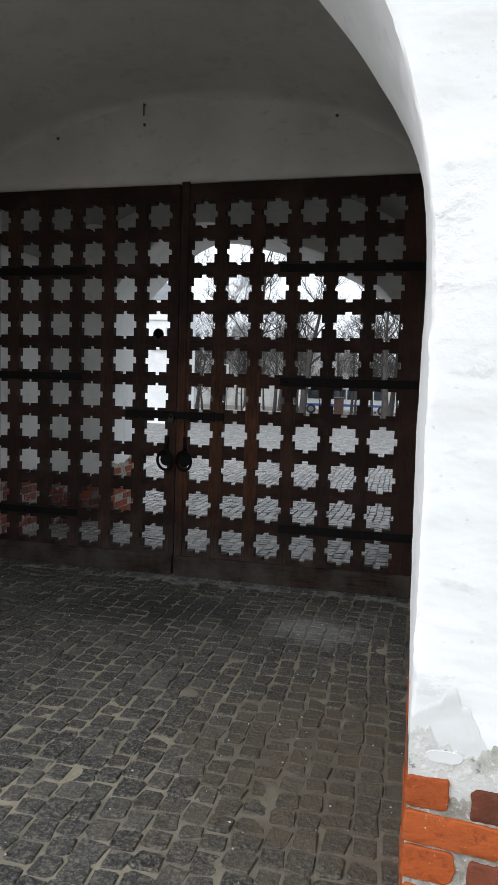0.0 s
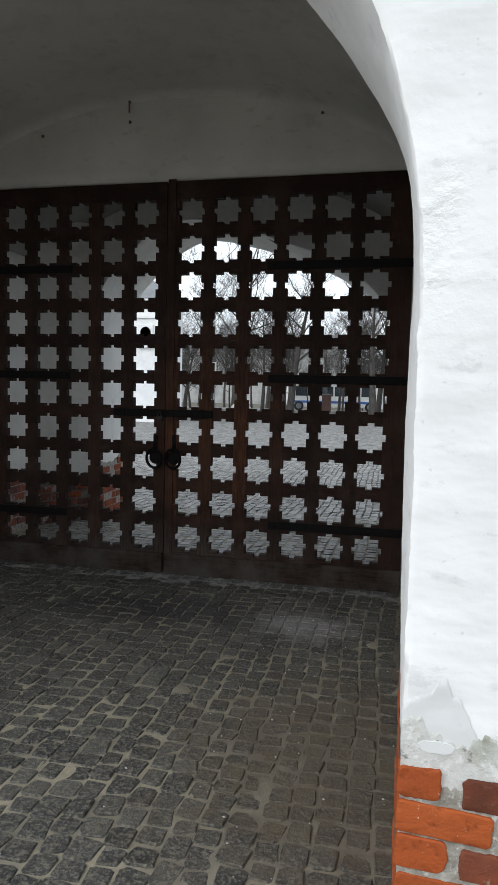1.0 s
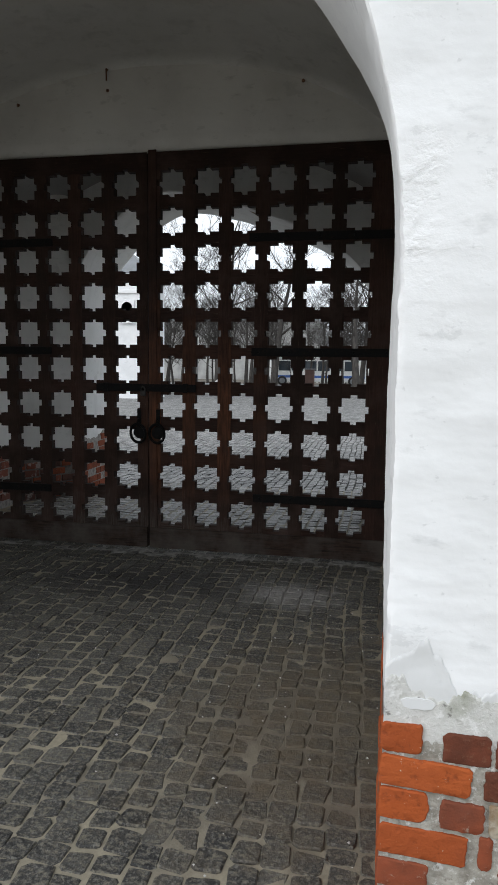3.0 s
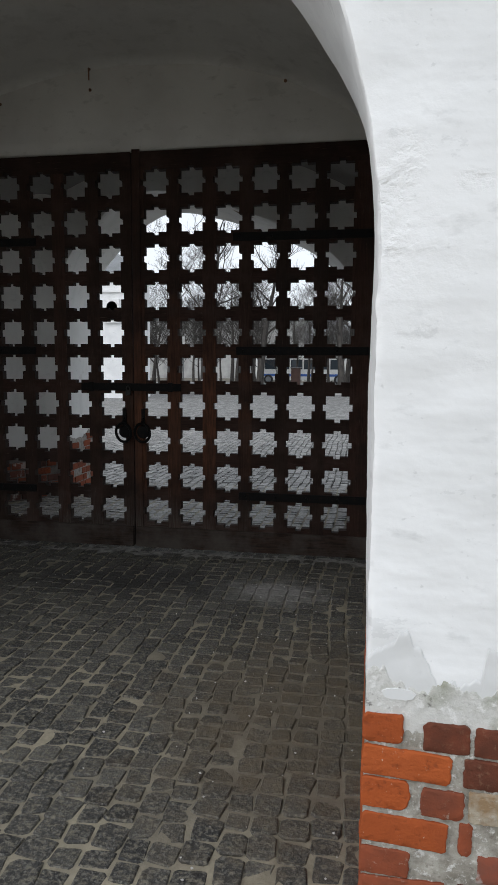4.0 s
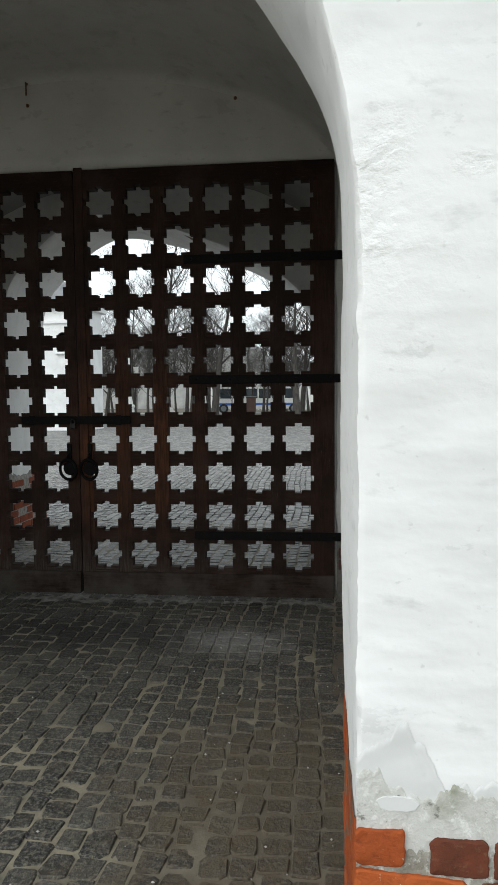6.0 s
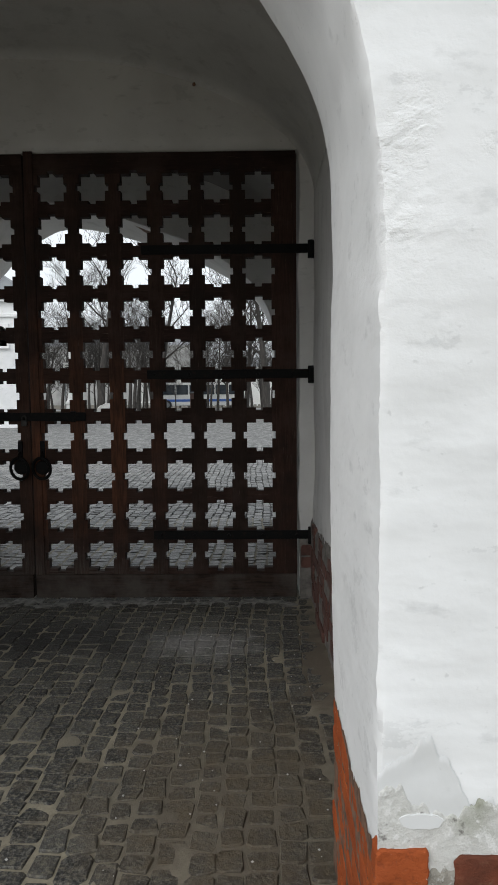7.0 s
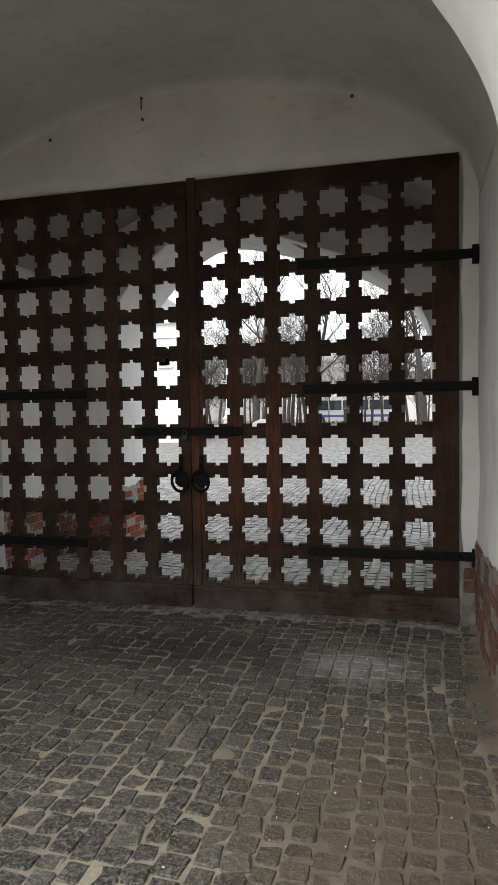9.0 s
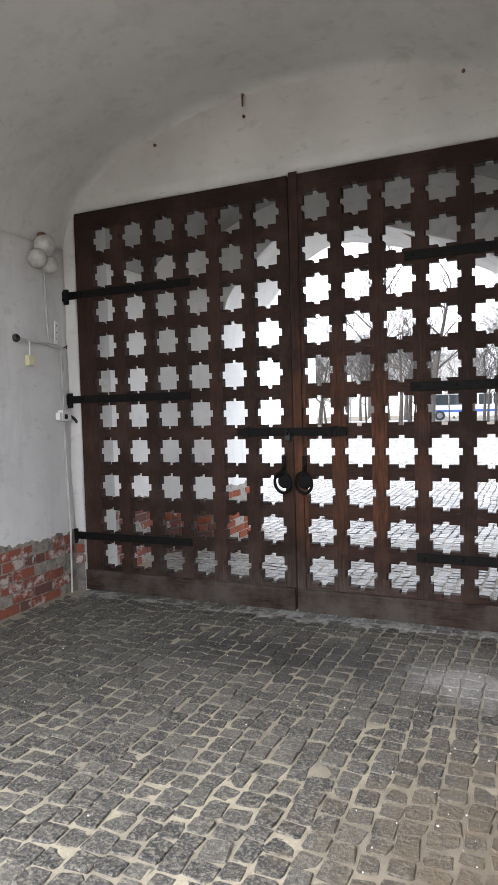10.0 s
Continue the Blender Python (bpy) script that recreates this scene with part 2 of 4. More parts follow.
def dark_brick(n, l, b, p):
    f = noise_tex(n, l, p, 45.0, 7.0, 0.7)
    g = noise_tex(n, l, p, 10.0, 5.0, 0.6)
    col = mix(n, l, ramp(n, l, g, (0.35, 0.0), (0.65, 1.0)), (0.165, 0.050, 0.028), (0.085, 0.034, 0.022))
    col = mix(n, l, ramp(n, l, f, (0.56, 0.0), (0.68, 0.6)), col, (0.21, 0.115, 0.075))
    l.new(col, b.inputs["Base Color"])
    b.inputs["Roughness"].default_value = 0.9
    b.inputs["Specular IOR Level"].default_value = 0.15
    low = bump(n, l, b, g, 0.4, 0.02)
    bump(n, l, b, f, 0.8, 0.008, low)


def old_brick(n, l, b, p):
    rnd = random_of(n)
    tone = ramp(n, l, rnd, (0.0, (0.17, 0.048, 0.027)), (0.6, (0.24, 0.063, 0.032)), (1.0, (0.085, 0.038, 0.032)))
    lime = noise_tex(n, l, p, 7.0, 6.0, 0.65)
    f = noise_tex(n, l, p, 40.0, 6.0, 0.65)
    col = mix(n, l, ramp(n, l, f, (0.4, 0.0), (0.75, 0.6)), tone, (0.12, 0.06, 0.045))
    col = mix(n, l, ramp(n, l, lime, (0.54, 0.0), (0.62, 0.85)), col, (0.42, 0.39, 0.36))
    l.new(col, b.inputs["Base Color"])
    b.inputs["Roughness"].default_value = 0.9
    bump(n, l, b, f, 0.5, 0.006)


def grey_render(n, l, b, p):
    f = noise_tex(n, l, p, 30.0, 7.0, 0.7)
    g = noise_tex(n, l, p, 5.0, 6.0, 0.6)
    col = mix(n, l, ramp(n, l, g, (0.45, 0.0), (0.59, 1.0)), (0.59, 0.585, 0.56), (0.31, 0.315, 0.255))
    col = mix(n, l, ramp(n, l, f, (0.54, 0.0), (0.62, 0.9)), col, (0.74, 0.735, 0.72))
    col = mix(n, l, ramp(n, l, noise_tex(n, l, p, 16.0, 6.0, 0.7), (0.62, 0.0), (0.69, 0.85)), col, (0.14, 0.13, 0.12))
    l.new(col, b.inputs["Base Color"])
    b.inputs["Roughness"].default_value = 0.92
    low = bump(n, l, b, f, 0.7, 0.012)
    bump(n, l, b, noise_tex(n, l, p, 90.0, 4.0), 0.4, 0.003, low)


def plain(color, rough=0.6, metal=0.0, vary=0.25, scale=12.0):
    def build(n, l, b, p):
        f = noise_tex(n, l, p, scale, 6.0, 0.6)
        l.new(mix(n, l, ramp(n, l, f, (0.4, 0.0), (0.7, 1.0)), color, tuple(c * (1 - vary) for c in color)), b.inputs["Base Color"])
        b.inputs["Roughness"].default_value = rough
        b.inputs["Metallic"].default_value = metal
        bump(n, l, b, f, 0.2, 0.003)
    return build


def bark(n, l, b, p):
    f = noise_tex(n, l, p, 10.0, 6.0, 0.65, (1.0, 1.0, 0.25))
    l.new(ramp(n, l, f, (0.35, (0.030, 0.027, 0.025)), (0.7, (0.085, 0.076, 0.068))), b.inputs["Base Color"])
    b.inputs["Roughness"].default_value = 0.9
    bump(n, l, b, f, 0.6, 0.02)


def window_glass(n, l, b, p):
    b.inputs["Base Color"].default_value = (0.03, 0.04, 0.05, 1)
    b.inputs["Roughness"].default_value = 0.08


M_FACE = material("whitewashed_plaster", whitewash((0.82, 0.825, 0.83), (0.66, 0.668, 0.672), 0.85, 1.6, [((2.08, -3.92, 2.05), (0.18, 0.10, 0.55), 0.4), ((2.32, -3.92, 2.12), (0.22, 0.08, 0.09), 0.35)]))
M_ENDWALL = material("damaged_whitewash", whitewash((0.82, 0.82, 0.815), (0.70, 0.695, 0.68), 0.8, 1.2, None, 0.3, [((0.55, 2.5, 3.50), (0.75, 0.5, 0.16)), ((-1.78, 2.4, 3.0), (0.2, 0.5, 0.4))]))
# lighter than M_SIDE on the same walls: daylight from the far arch coloured in
M_FARWALL = material("daylit_whitewash", whitewash((0.82, 0.81, 0.79), (0.70, 0.685, 0.66), 0.8, 0.9, None, 0.25))
# lunette, side and vault whitewash: darker colour deepens the passage's shade
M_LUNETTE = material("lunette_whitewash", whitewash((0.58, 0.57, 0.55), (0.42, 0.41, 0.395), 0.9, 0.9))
# darker copy of the vault whitewash: the far vault's shade is in the colour
M_SHADEVAULT = material("shaded_whitewash", whitewash((0.40, 0.395, 0.385), (0.27, 0.265, 0.255), 0.9, 0.7))
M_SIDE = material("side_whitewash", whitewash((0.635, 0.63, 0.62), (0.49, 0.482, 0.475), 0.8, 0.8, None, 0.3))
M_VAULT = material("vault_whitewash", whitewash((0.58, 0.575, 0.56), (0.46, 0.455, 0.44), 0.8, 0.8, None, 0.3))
M_WOOD = material("dark_stained_wood", gate_wood((9.0, 9.0, 0.6), (0.026, 0.0145, 0.0105), (0.046, 0.0215, 0.015)))
M_CROSS = material("older_dark_wood", gate_wood((0.6, 9.0, 9.0), (0.022, 0.0115, 0.009), (0.041, 0.019, 0.0135)))
M_PLANK = material("muddy_plank", gate_plank)
M_IRON = material("black_iron", black_iron)
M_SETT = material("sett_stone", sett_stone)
M_SAND = material("sand_joint", sand_joint)
M_PAVE = material("far_paving", paving_far)
M_BRICK = material("red_brick", brick_clay)
M_OLDBRICK = material("limed_old_brick", old_brick)
M_RENDER = material("grey_render", grey_render)
M_LIMEWASH = material("older_limewash", whitewash((0.66, 0.665, 0.665), (0.57, 0.575, 0.57), 0.8, 0.7))
M_MORTAR = material("lime_mortar", plain((0.33, 0.31, 0.285), 0.95, 0, 0.6, 22))
M_JOINT = material("shaded_joint_earth", plain((0.045, 0.042, 0.036), 0.95, 0, 0.4, 12))
M_EARTH = material("bare_earth", plain((0.12, 0.105, 0.08), 0.95, 0, 0.4, 2))
M_BARK = material("bark", bark)
M_WHITE = material("white_paint", plain((0.75, 0.75, 0.73), 0.5, 0, 0.15, 8))
M_OPAL = material("opal_glass", plain((0.50, 0.49, 0.46), 0.4, 0, 0.45, 12))
M_CONDUIT = material("dusty_plastic", plain((0.52, 0.51, 0.49), 0.55, 0, 0.3, 9))
M_RUST = material("rusty_metal", plain((0.20, 0.10, 0.06), 0.8, 0.2, 0.5, 40))
M_CREAM = material("cream_plastic", plain((0.62, 0.57, 0.36), 0.5, 0, 0.15, 20))
M_BLACK = material("black_rubber", plain((0.012, 0.012, 0.013), 0.6, 0, 0.2, 20))
M_GLASS = material("dark_window", window_glass)
M_BLUE = material("blue_paint", plain((0.05, 0.13, 0.42), 0.35, 0, 0.1, 3))
M_DARKSTEEL = material("dull_steel", plain((0.035, 0.033, 0.030), 0.6, 0.4, 0.5, 60))
M_STONE = material("pale_stone", plain((0.45, 0.44, 0.42), 0.8, 0, 0.3, 6))
M_TIN = material("grey_roof_tin", plain((0.22, 0.23, 0.24), 0.5, 0.3, 0.3, 2))


# ---- mesh helpers ----
def mesh_from(name, verts, faces, mat, smooth=False):
    me = bpy.data.meshes.new(name)
    me.from_pydata([tuple(v) for v in verts], [], faces)
    me.materials.append(mat)
    if smooth:
        me.polygons.foreach_set("use_smooth", [True] * len(me.polygons))
    me.update()
    return me


def bm_mesh(name, bm, mat, smooth=False):
    bmesh.ops.recalc_face_normals(bm, faces=bm.faces)
    me = bpy.data.meshes.new(name)
    bm.to_mesh(me)
    bm.free()
    me.materials.append(mat)
    if smooth:
        me.polygons.foreach_set("use_smooth", [True] * len(me.polygons))
    return me


def part(name, bm, mat, parent=None, label="", smooth=False):
    ob = new(name, bm if isinstance(bm, bpy.types.Mesh) else bm_mesh(name, bm, mat, smooth))
    ob.parent = parent
    return tagged(ob, label)


def add_box(bm, x0, x1, y0, y1, z0, z1, bevel=0.0):
    vs = bmesh.ops.create_cube(bm, size=1.0)["verts"]
    for v in vs:
        v.co = Vector((x0 + (v.co.x + 0.5) * (x1 - x0), y0 + (v.co.y + 0.5) * (y1 - y0), z0 + (v.co.z + 0.5) * (z1 - z0)))
    if bevel:
        bmesh.ops.bevel(bm, geom=list({e for v in vs for e in v.link_edges}), offset=bevel, segments=2, affect="EDGES", profile=0.6)
    return bm


def boxed(*dims, bevel=0.0):
    return add_box(bmesh.new(), *dims, bevel=bevel)


def add_tube(bm, pts, radii, sides=8, closed=False):
    """A tube along points."""
    rings = []
    pts = [Vector(p) for p in pts]
    for i, p in enumerate(pts):
        a, c = (pts[i - 1], pts[(i + 1) % len(pts)]) if closed else (pts[max(i - 1, 0)], pts[min(i + 1, len(pts) - 1)])
        d = (c - a).normalized()
        u = d.cross(Vector((0.31, 0.17, 0.94)))
        u = (u if u.length > 1e-3 else d.cross(Vector((1, 0, 0)))).normalized()
        w = d.cross(u)
        r = radii[i] if isinstance(radii, (list, tuple)) else radii
        rings.append([bm.verts.new(p + r * (math.cos(k * math.tau / sides) * u + math.sin(k * math.tau / sides) * w)) for k in range(sides)])
    n = len(rings)
    for i in range(n if closed else n - 1):
        a, c = rings[i], rings[(i + 1) % n]
        for k in range(sides):
            bm.faces.new((a[k], a[(k + 1) % sides], c[(k + 1) % sides], c[k]))
    if not closed:
        bm.faces.new(rings[0][::-1])
        bm.faces.new(rings[-1])
    return bm


def tube(pts, radii, sides=8, closed=False):
    return add_tube(bmesh.new(), pts, radii, sides, closed)


def lathe(profile, sides=20):
    """A body turned round z from (radius, height) pairs."""
    bm = bmesh.new()
    rings = [[bm.verts.new((r * math.cos(k * math.tau / sides), r * math.sin(k * math.tau / sides), z)) for k in range(sides)] for r, z in profile]
    for a, c in zip(rings, rings[1:]):
        for k in range(sides):
            bm.faces.new((a[k], a[(k + 1) % sides], c[(k + 1) % sides], c[k]))
    bm.faces.new(rings[0][::-1])
    bm.faces.new(rings[-1])
    return bm


def grid_mesh(name, nu, nv, place, mat, smooth=True):
    """A sheet of nu by nv points; place(i, j) gives each point."""
    verts = [place(i, j) for i in range(nu) for j in range(nv)]
    faces = [(i * nv + j, (i + 1) * nv + j, (i + 1) * nv + j + 1, i * nv + j + 1) for i in range(nu - 1) for j in range(nv - 1)]
    return mesh_from(name, verts, faces, mat, smooth)


def wobble(x, y, z, scale, amount):
    return amount * noise.fractal(Vector((x, y, z)) * scale, 1.0, 2.0, 4)


# ---- the gate tower: front wall with its arch ----
HALF, SPRING = 2.05, 1.89          # the front arch: half its width, height of its springing
FACE, BACK = -3.905, -3.03         # front and back of the front wall
SIDE = 2.23                        # inner side walls
GATE_W, GATE_H = 2.11, 3.50        # the gate's opening


def jamb_lean(z):
    """How far the jamb opens towards the passage at a height."""
    up = min(1.0, max(0.0, (z - 0.45) / 0.5)) * min(1.0, max(0.0, (2.5 - z) / 0.6))
    return 0.010 - 0.017 * up


def arch_wall(name, edge, outer, y0, y1, mat, amount=0.012, flare=0.0, inner=0.012):
    """A wall with an arched opening: sections across the wall, lofted along the arch's edge."""
    steps = [1.0, 0.7, 0.5, 0.36, 0.27, 0.21, 0.165, 0.13, 0.10, 0.078, 0.058, 0.04, 0.024, 0.012, 0.005, 0.002]
    n_in = 12
    verts, ring = [], 0
    for (ex, ez), (ox, oz) in zip(edge, outer):
        sec = []
        worn = 0.6 + 0.5 * math.exp(-((ez - 2.0) / 0.45) ** 2)
        chip = 0.002 * noise.noise(Vector((ex * 9, 3.3, ez * 9))) + worn * (0.003 * noise.noise(Vector((ex * 31, 1.7, ez * 31))) + 0.0025 * noise.noise(Vector((ex * 75, 4.7, ez * 75))) + 0.004 * max(0.0, noise.noise(Vector((ex * 14, 8.1, ez * 14))) - 0.35))
        dirx, dirz = Vector((ox - ex, oz - ez)).normalized()
        for s in steps:
            x, z = ex + (ox - ex) * s, ez + (oz - ez) * s
            if s < 0.01:
                x, z = x + dirx * chip, z + dirz * chip
            soft = 0.004 * max(0.0, 1 - s / 0.004)
            sec.append((x, y0 + soft + wobble(x, y0, z, 1.3, amount) + wobble(x, 7, z, 6.0, amount * 0.35), z))
        d = Vector((ox - ex, oz - ez)).normalized()
        for k in range(n_in):
            f = k / (n_in - 1)
            y = y0 + 0.010 + (y1 - y0 - 0.02) * f
            w = wobble(ex, y, ez, 1.6, inner) + wobble(ex, y, ez, 7.0, inner * 0.35)
            w += max(0.0, 1 - 9 * f) * chip
            w += jamb_lean(ez) * f if flare else 0.0
            w += flare * f * math.exp(-((ez - 2.5) / 0.36) ** 2)
            sec.append((ex + d.x * w, y, ez + d.y * w))
        for s in (0.02, 0.1, 0.4, 1.0):
            sec.append((ex + (ox - ex) * s, y1, ez + (oz - ez) * s))
        ring = len(sec)
        verts += sec
    faces = []
    for i in range(len(edge) - 1):
        for k in range(ring):
            a, c = i * ring, (i + 1) * ring
            faces.append((a + k, a + (k + 1) % ring, c + (k + 1) % ring, c + k))
    me = mesh_from(name, verts, faces, mat, True)
    bm = bmesh.new()
    bm.from_mesh(me)
    bmesh.ops.recalc_face_normals(bm, faces=bm.faces)
    bm.to_mesh(me)
    bm.free()
    me.set_sharp_from_angle(angle=radians(38))
    return new(name, me)


def arch_edge(cx, a, spring, b, power, n_side=240, n_arch=260):
    pts = [(cx + a, -0.06 + (spring + 0.06) * i / n_side) for i in range(n_side)]
    for i in range(n_arch + 1):
        t = math.pi * i / n_arch
        c, s = math.cos(t), math.sin(t)
        pts.append((cx + a * math.copysign(abs(c) ** (2 / power), c), spring + b * abs(s) ** (2 / power)))
    pts += [(cx - a, -0.06 + (spring + 0.06) * i / n_side) for i in range(n_side - 1, -1, -1)]
    return pts


def frame_edge(pts, wide, high, spring):
    """Points on the wall's outer outline that answer those of the arch."""
    out = []
    for x, z in pts:
        if z <= spring:
            out.append((math.copysign(wide, x), z))
        else:
            dx, dz = x, z - spring
            k = min(wide / abs(dx) if abs(dx) > 1e-6 else 1e9, (high - spring) / dz)
            out.append((dx * k, spring + dz * k))
    return out


front_edge = arch_edge(0.0, HALF, SPRING, HALF, 2.0)
wall_front = arch_wall("wall_front", front_edge, frame_edge(front_edge, 6.0, 7.0, SPRING), FACE, BACK, M_FACE, 0.012, 0.045, 0.008)
tagged(wall_front, "thick white-plastered gate tower wall with a round arch", "wall", kind="structure")

# the end arch towards the square
END0, END1 = 2.20, 3.40
END_X = [1.985, 1.985, 1.98, 1.96, 1.78, 1.44, 1.11, 0.27, 0.02, -0.35, -0.72, -1.02, -1.40, -1.66, -1.76, -1.79, -1.79]
END_Z = [-0.06, 1.2, 2.25, 2.53, 2.86, 3.11, 3.30, 3.61, 3.68, 3.76, 3.77, 3.62, 3.28, 3.00, 2.60, 1.2, -0.06]


def smooth_line(xs, zs, n):
    """A line through a few places, evened out."""
    at = np.cumsum([0.0] + [math.hypot(xs[i + 1] - xs[i], zs[i + 1] - zs[i]) for i in range(len(xs) - 1)])
    t = np.linspace(0, at[-1], n)
    x, z = np.interp(t, at, xs), np.interp(t, at, zs)
    for _ in range(6):
        x[1:-1], z[1:-1] = (x[:-2] + 2 * x[1:-1] + x[2:]) / 4, (z[:-2] + 2 * z[1:-1] + z[2:]) / 4
    return list(zip(x.tolist(), z.tolist()))


end_edge = smooth_line(END_X, END_Z, 150)
wall_end = arch_wall("wall_end", end_edge, frame_edge(end_edge, 6.0, 7.0, 2.1), END0, END1, M_ENDWALL)
tagged(wall_end, "white-plastered wall with the passage's far arch", "wall", kind="structure")


# side walls of the passage, before and behind the gate
def side_x(y, z):
    return SIDE + 0.010 + wobble(1, y, z, 1.2, 0.016) * min(1.0, max(0.0, (3.19 - z) / 0.7))


def side_wall(name, sign, y0, y1, label, mat):
    nu, nv = 40, 44
    def place(i, j):
        y, z = y0 + (y1 - y0) * i / (nu - 1), -0.06 + 3.25 * j / (nv - 1)
        return (sign * side_x(y, z), y, z)
    me = grid_mesh(name, nu, nv, place, mat)
    ob = new(name, me)
    thick = ob.modifiers.new("thickness", "SOLIDIFY")
    thick.thickness, thick.offset = 0.5, -1.0 if sign < 0 else 1.0
    return tagged(ob, label, "wall", kind="structure")


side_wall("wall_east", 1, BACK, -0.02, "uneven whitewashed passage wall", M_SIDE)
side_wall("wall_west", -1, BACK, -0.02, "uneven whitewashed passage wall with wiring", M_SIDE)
side_wall("wall_east_far", 1, 0.45, END0, "whitewashed passage wall behind the gate", M_FARWALL)
side_wall("wall_west_far", -1, 0.45, END0, "whitewashed passage wall behind the gate", M_FARWALL)


# the wall that holds the gate, open below
def gate_wall():
    nx, nz, xs = 60, 10, 2.75
    y0, y1 = -0.03, 0.47
    verts, faces = [], []
    for side, y in ((0, y0), (1, y1)):
        for i in range(nx + 1):
            for j in range(nz + 1):
                x = -xs + 2 * xs * i / nx
                z = GATE_H + 0.012 + wobble(x, 3, 0, 1.5, 0.012) + (4.6 - GATE_H) * j / nz
                verts.append((x, y + wobble(x, side, z, 1.5, 0.012), z))
    m = (nx + 1) * (nz + 1)
    for i in range(nx):
        for j in range(nz):
            a = i * (nz + 1) + j
            faces += [(a, a + nz + 1, a + nz + 2, a + 1), (m + a, m + a + 1, m + a + nz + 2, m + a + nz + 1)]
        a = i * (nz + 1)
        faces.append((a, m + a, m + a + nz + 1, a + nz + 1))
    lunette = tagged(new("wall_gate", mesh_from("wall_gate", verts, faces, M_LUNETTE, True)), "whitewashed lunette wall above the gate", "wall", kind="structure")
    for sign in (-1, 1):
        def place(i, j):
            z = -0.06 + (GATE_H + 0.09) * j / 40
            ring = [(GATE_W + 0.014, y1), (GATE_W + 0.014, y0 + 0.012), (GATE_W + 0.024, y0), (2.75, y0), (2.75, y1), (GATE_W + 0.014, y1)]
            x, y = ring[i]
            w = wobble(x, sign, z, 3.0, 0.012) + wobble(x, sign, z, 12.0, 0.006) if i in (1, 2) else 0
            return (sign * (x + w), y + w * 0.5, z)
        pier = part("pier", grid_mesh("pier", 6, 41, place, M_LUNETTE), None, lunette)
gate_wall()


# barrel vaults, objects of their own
def vault(name, y0, y1, spring, rise, label, mat, cove=0.0):
    """A barrel vault; cove rounds it off towards the wall at y1."""
    nu, nv = 96, 44
    def place(i, j):
        a = math.pi * i / (nu - 1)
        f = j / (nv - 1)
        y = y0 + (y1 - y0) * (1 - (1 - f) ** 1.7)
        r = 1 + wobble(math.cos(a) * 3, y, 5, 0.9, 0.010) * math.sin(a)
        near = max(0.0, 1 + (y - y1) / cove) if cove else 0.0
        r -= 0.5 * cove * (1 - math.sqrt(1 - min(near, 0.999) ** 2)) * math.sin(a)
        return ((SIDE + 0.010) * r * math.cos(a), y, spring + rise * r * math.sin(a))
    ob = new(name, grid_mesh(name, nu, nv, place, mat))
    thick = ob.modifiers.new("thickness", "SOLIDIFY")
    thick.thickness, thick.offset = 0.3, -1.0
    return tagged(ob, label, "ceiling", kind="structure")


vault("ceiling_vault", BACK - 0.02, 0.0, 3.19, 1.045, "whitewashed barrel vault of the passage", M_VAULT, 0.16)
vault("ceiling_vault_far", 0.44, END0 + 0.02, 3.19, 1.045, "whitewashed barrel vault behind the gate, shade put into its colour", M_SHADEVAULT, 0.3)

# unseen roof slab and outer walls, added to close the tower against the sky
part("roof", boxed(-6.0, 6.0, BACK + 0.004, END0 - 0.004, 4.75, 5.1), M_TIN)
tagged(bpy.data.objects["roof"], "unseen roof slab added to close the tower against the sky", "roof", kind="structure")
for sign, nm in ((-1, "wall_outer_west"), (1, "wall_outer_east")):
    o = part(nm, boxed(*sorted((sign * 5.6, sign * 6.0)), BACK + 0.004, END0 - 0.004, -0.05, 4.74), M_FACE)
    tagged(o, "unseen outer wall added to keep skylight out of the tower", "wall", kind="structure")


# ---- ground ----
def ground_sheet():
    xs = sorted({-900.0, -200.0, -60.0, -20.0, -8.0, *[-2.6 + 0.065 * i for i in range(81)], 8.0, 20.0, 60.0, 200.0, 900.0})
    ys = sorted({-600.0, -100.0, -25.0, -9.0, *[-6.5 + 0.065 * i for i in range(170)], 9.5, 36.0, 80.0, 250.0, 1500.0})
    def place(i, j):
        x, y = xs[i], ys[j]
        z = -0.030
        if abs(x) < 2.7 and -6.6 < y < 3.42:
            z = -0.0064 + wobble(x, y, 9, 0.8, 0.006) + wobble(x, y, 3, 6.0, 0.0042) + wobble(x, y, 5, 2.1, 0.0015)
            z += 0.003 * math.exp(-((x - 1.55) / 0.25) ** 2 - ((y + 2.75) / 0.25) ** 2)
            z += 0.016 * max(0.0, (abs(x) - 2.0) / 0.3)
        return (x, y, z)
    return new("ground", grid_mesh("ground", len(xs), len(ys), place, M_SAND))


ground = tagged(ground_sheet(), "sandy ground between the paving setts", "ground", kind="structure")
# dark sheet below the square's setts stands in for the shade between them
bed = part("joint_bed", boxed(-9.6, 3.7, 3.44, 15.0, -0.06, -0.021), M_JOINT)
tagged(bed, "dark earth sheet that puts shade into the joints of the square", "ground", kind="structure")
square = part("pavement", boxed(-60, 60, 15.0, 37.0, -0.2, -0.006), M_PAVE)
tagged(square, "pale stone-paved square outside the gate", "pavement", kind="structure")
lawn = part("lawn", boxed(-160, 160, 37.15, 160.0, -0.2, 0.06), M_EARTH)
tagged(lawn, "bare winter earth under the trees", "ground", kind="structure")
kerb = part("kerb", boxed(-60, 60, 37.003, 37.147, -0.2, 0.13, bevel=0.015), M_STONE)
tagged(kerb, "stone kerb at the edge of the square", "kerb", kind="structure")


# ---- the gate ----
PITCH = 0.3205
COLS = [0.21 + 0.32 * c for c in range(6)]
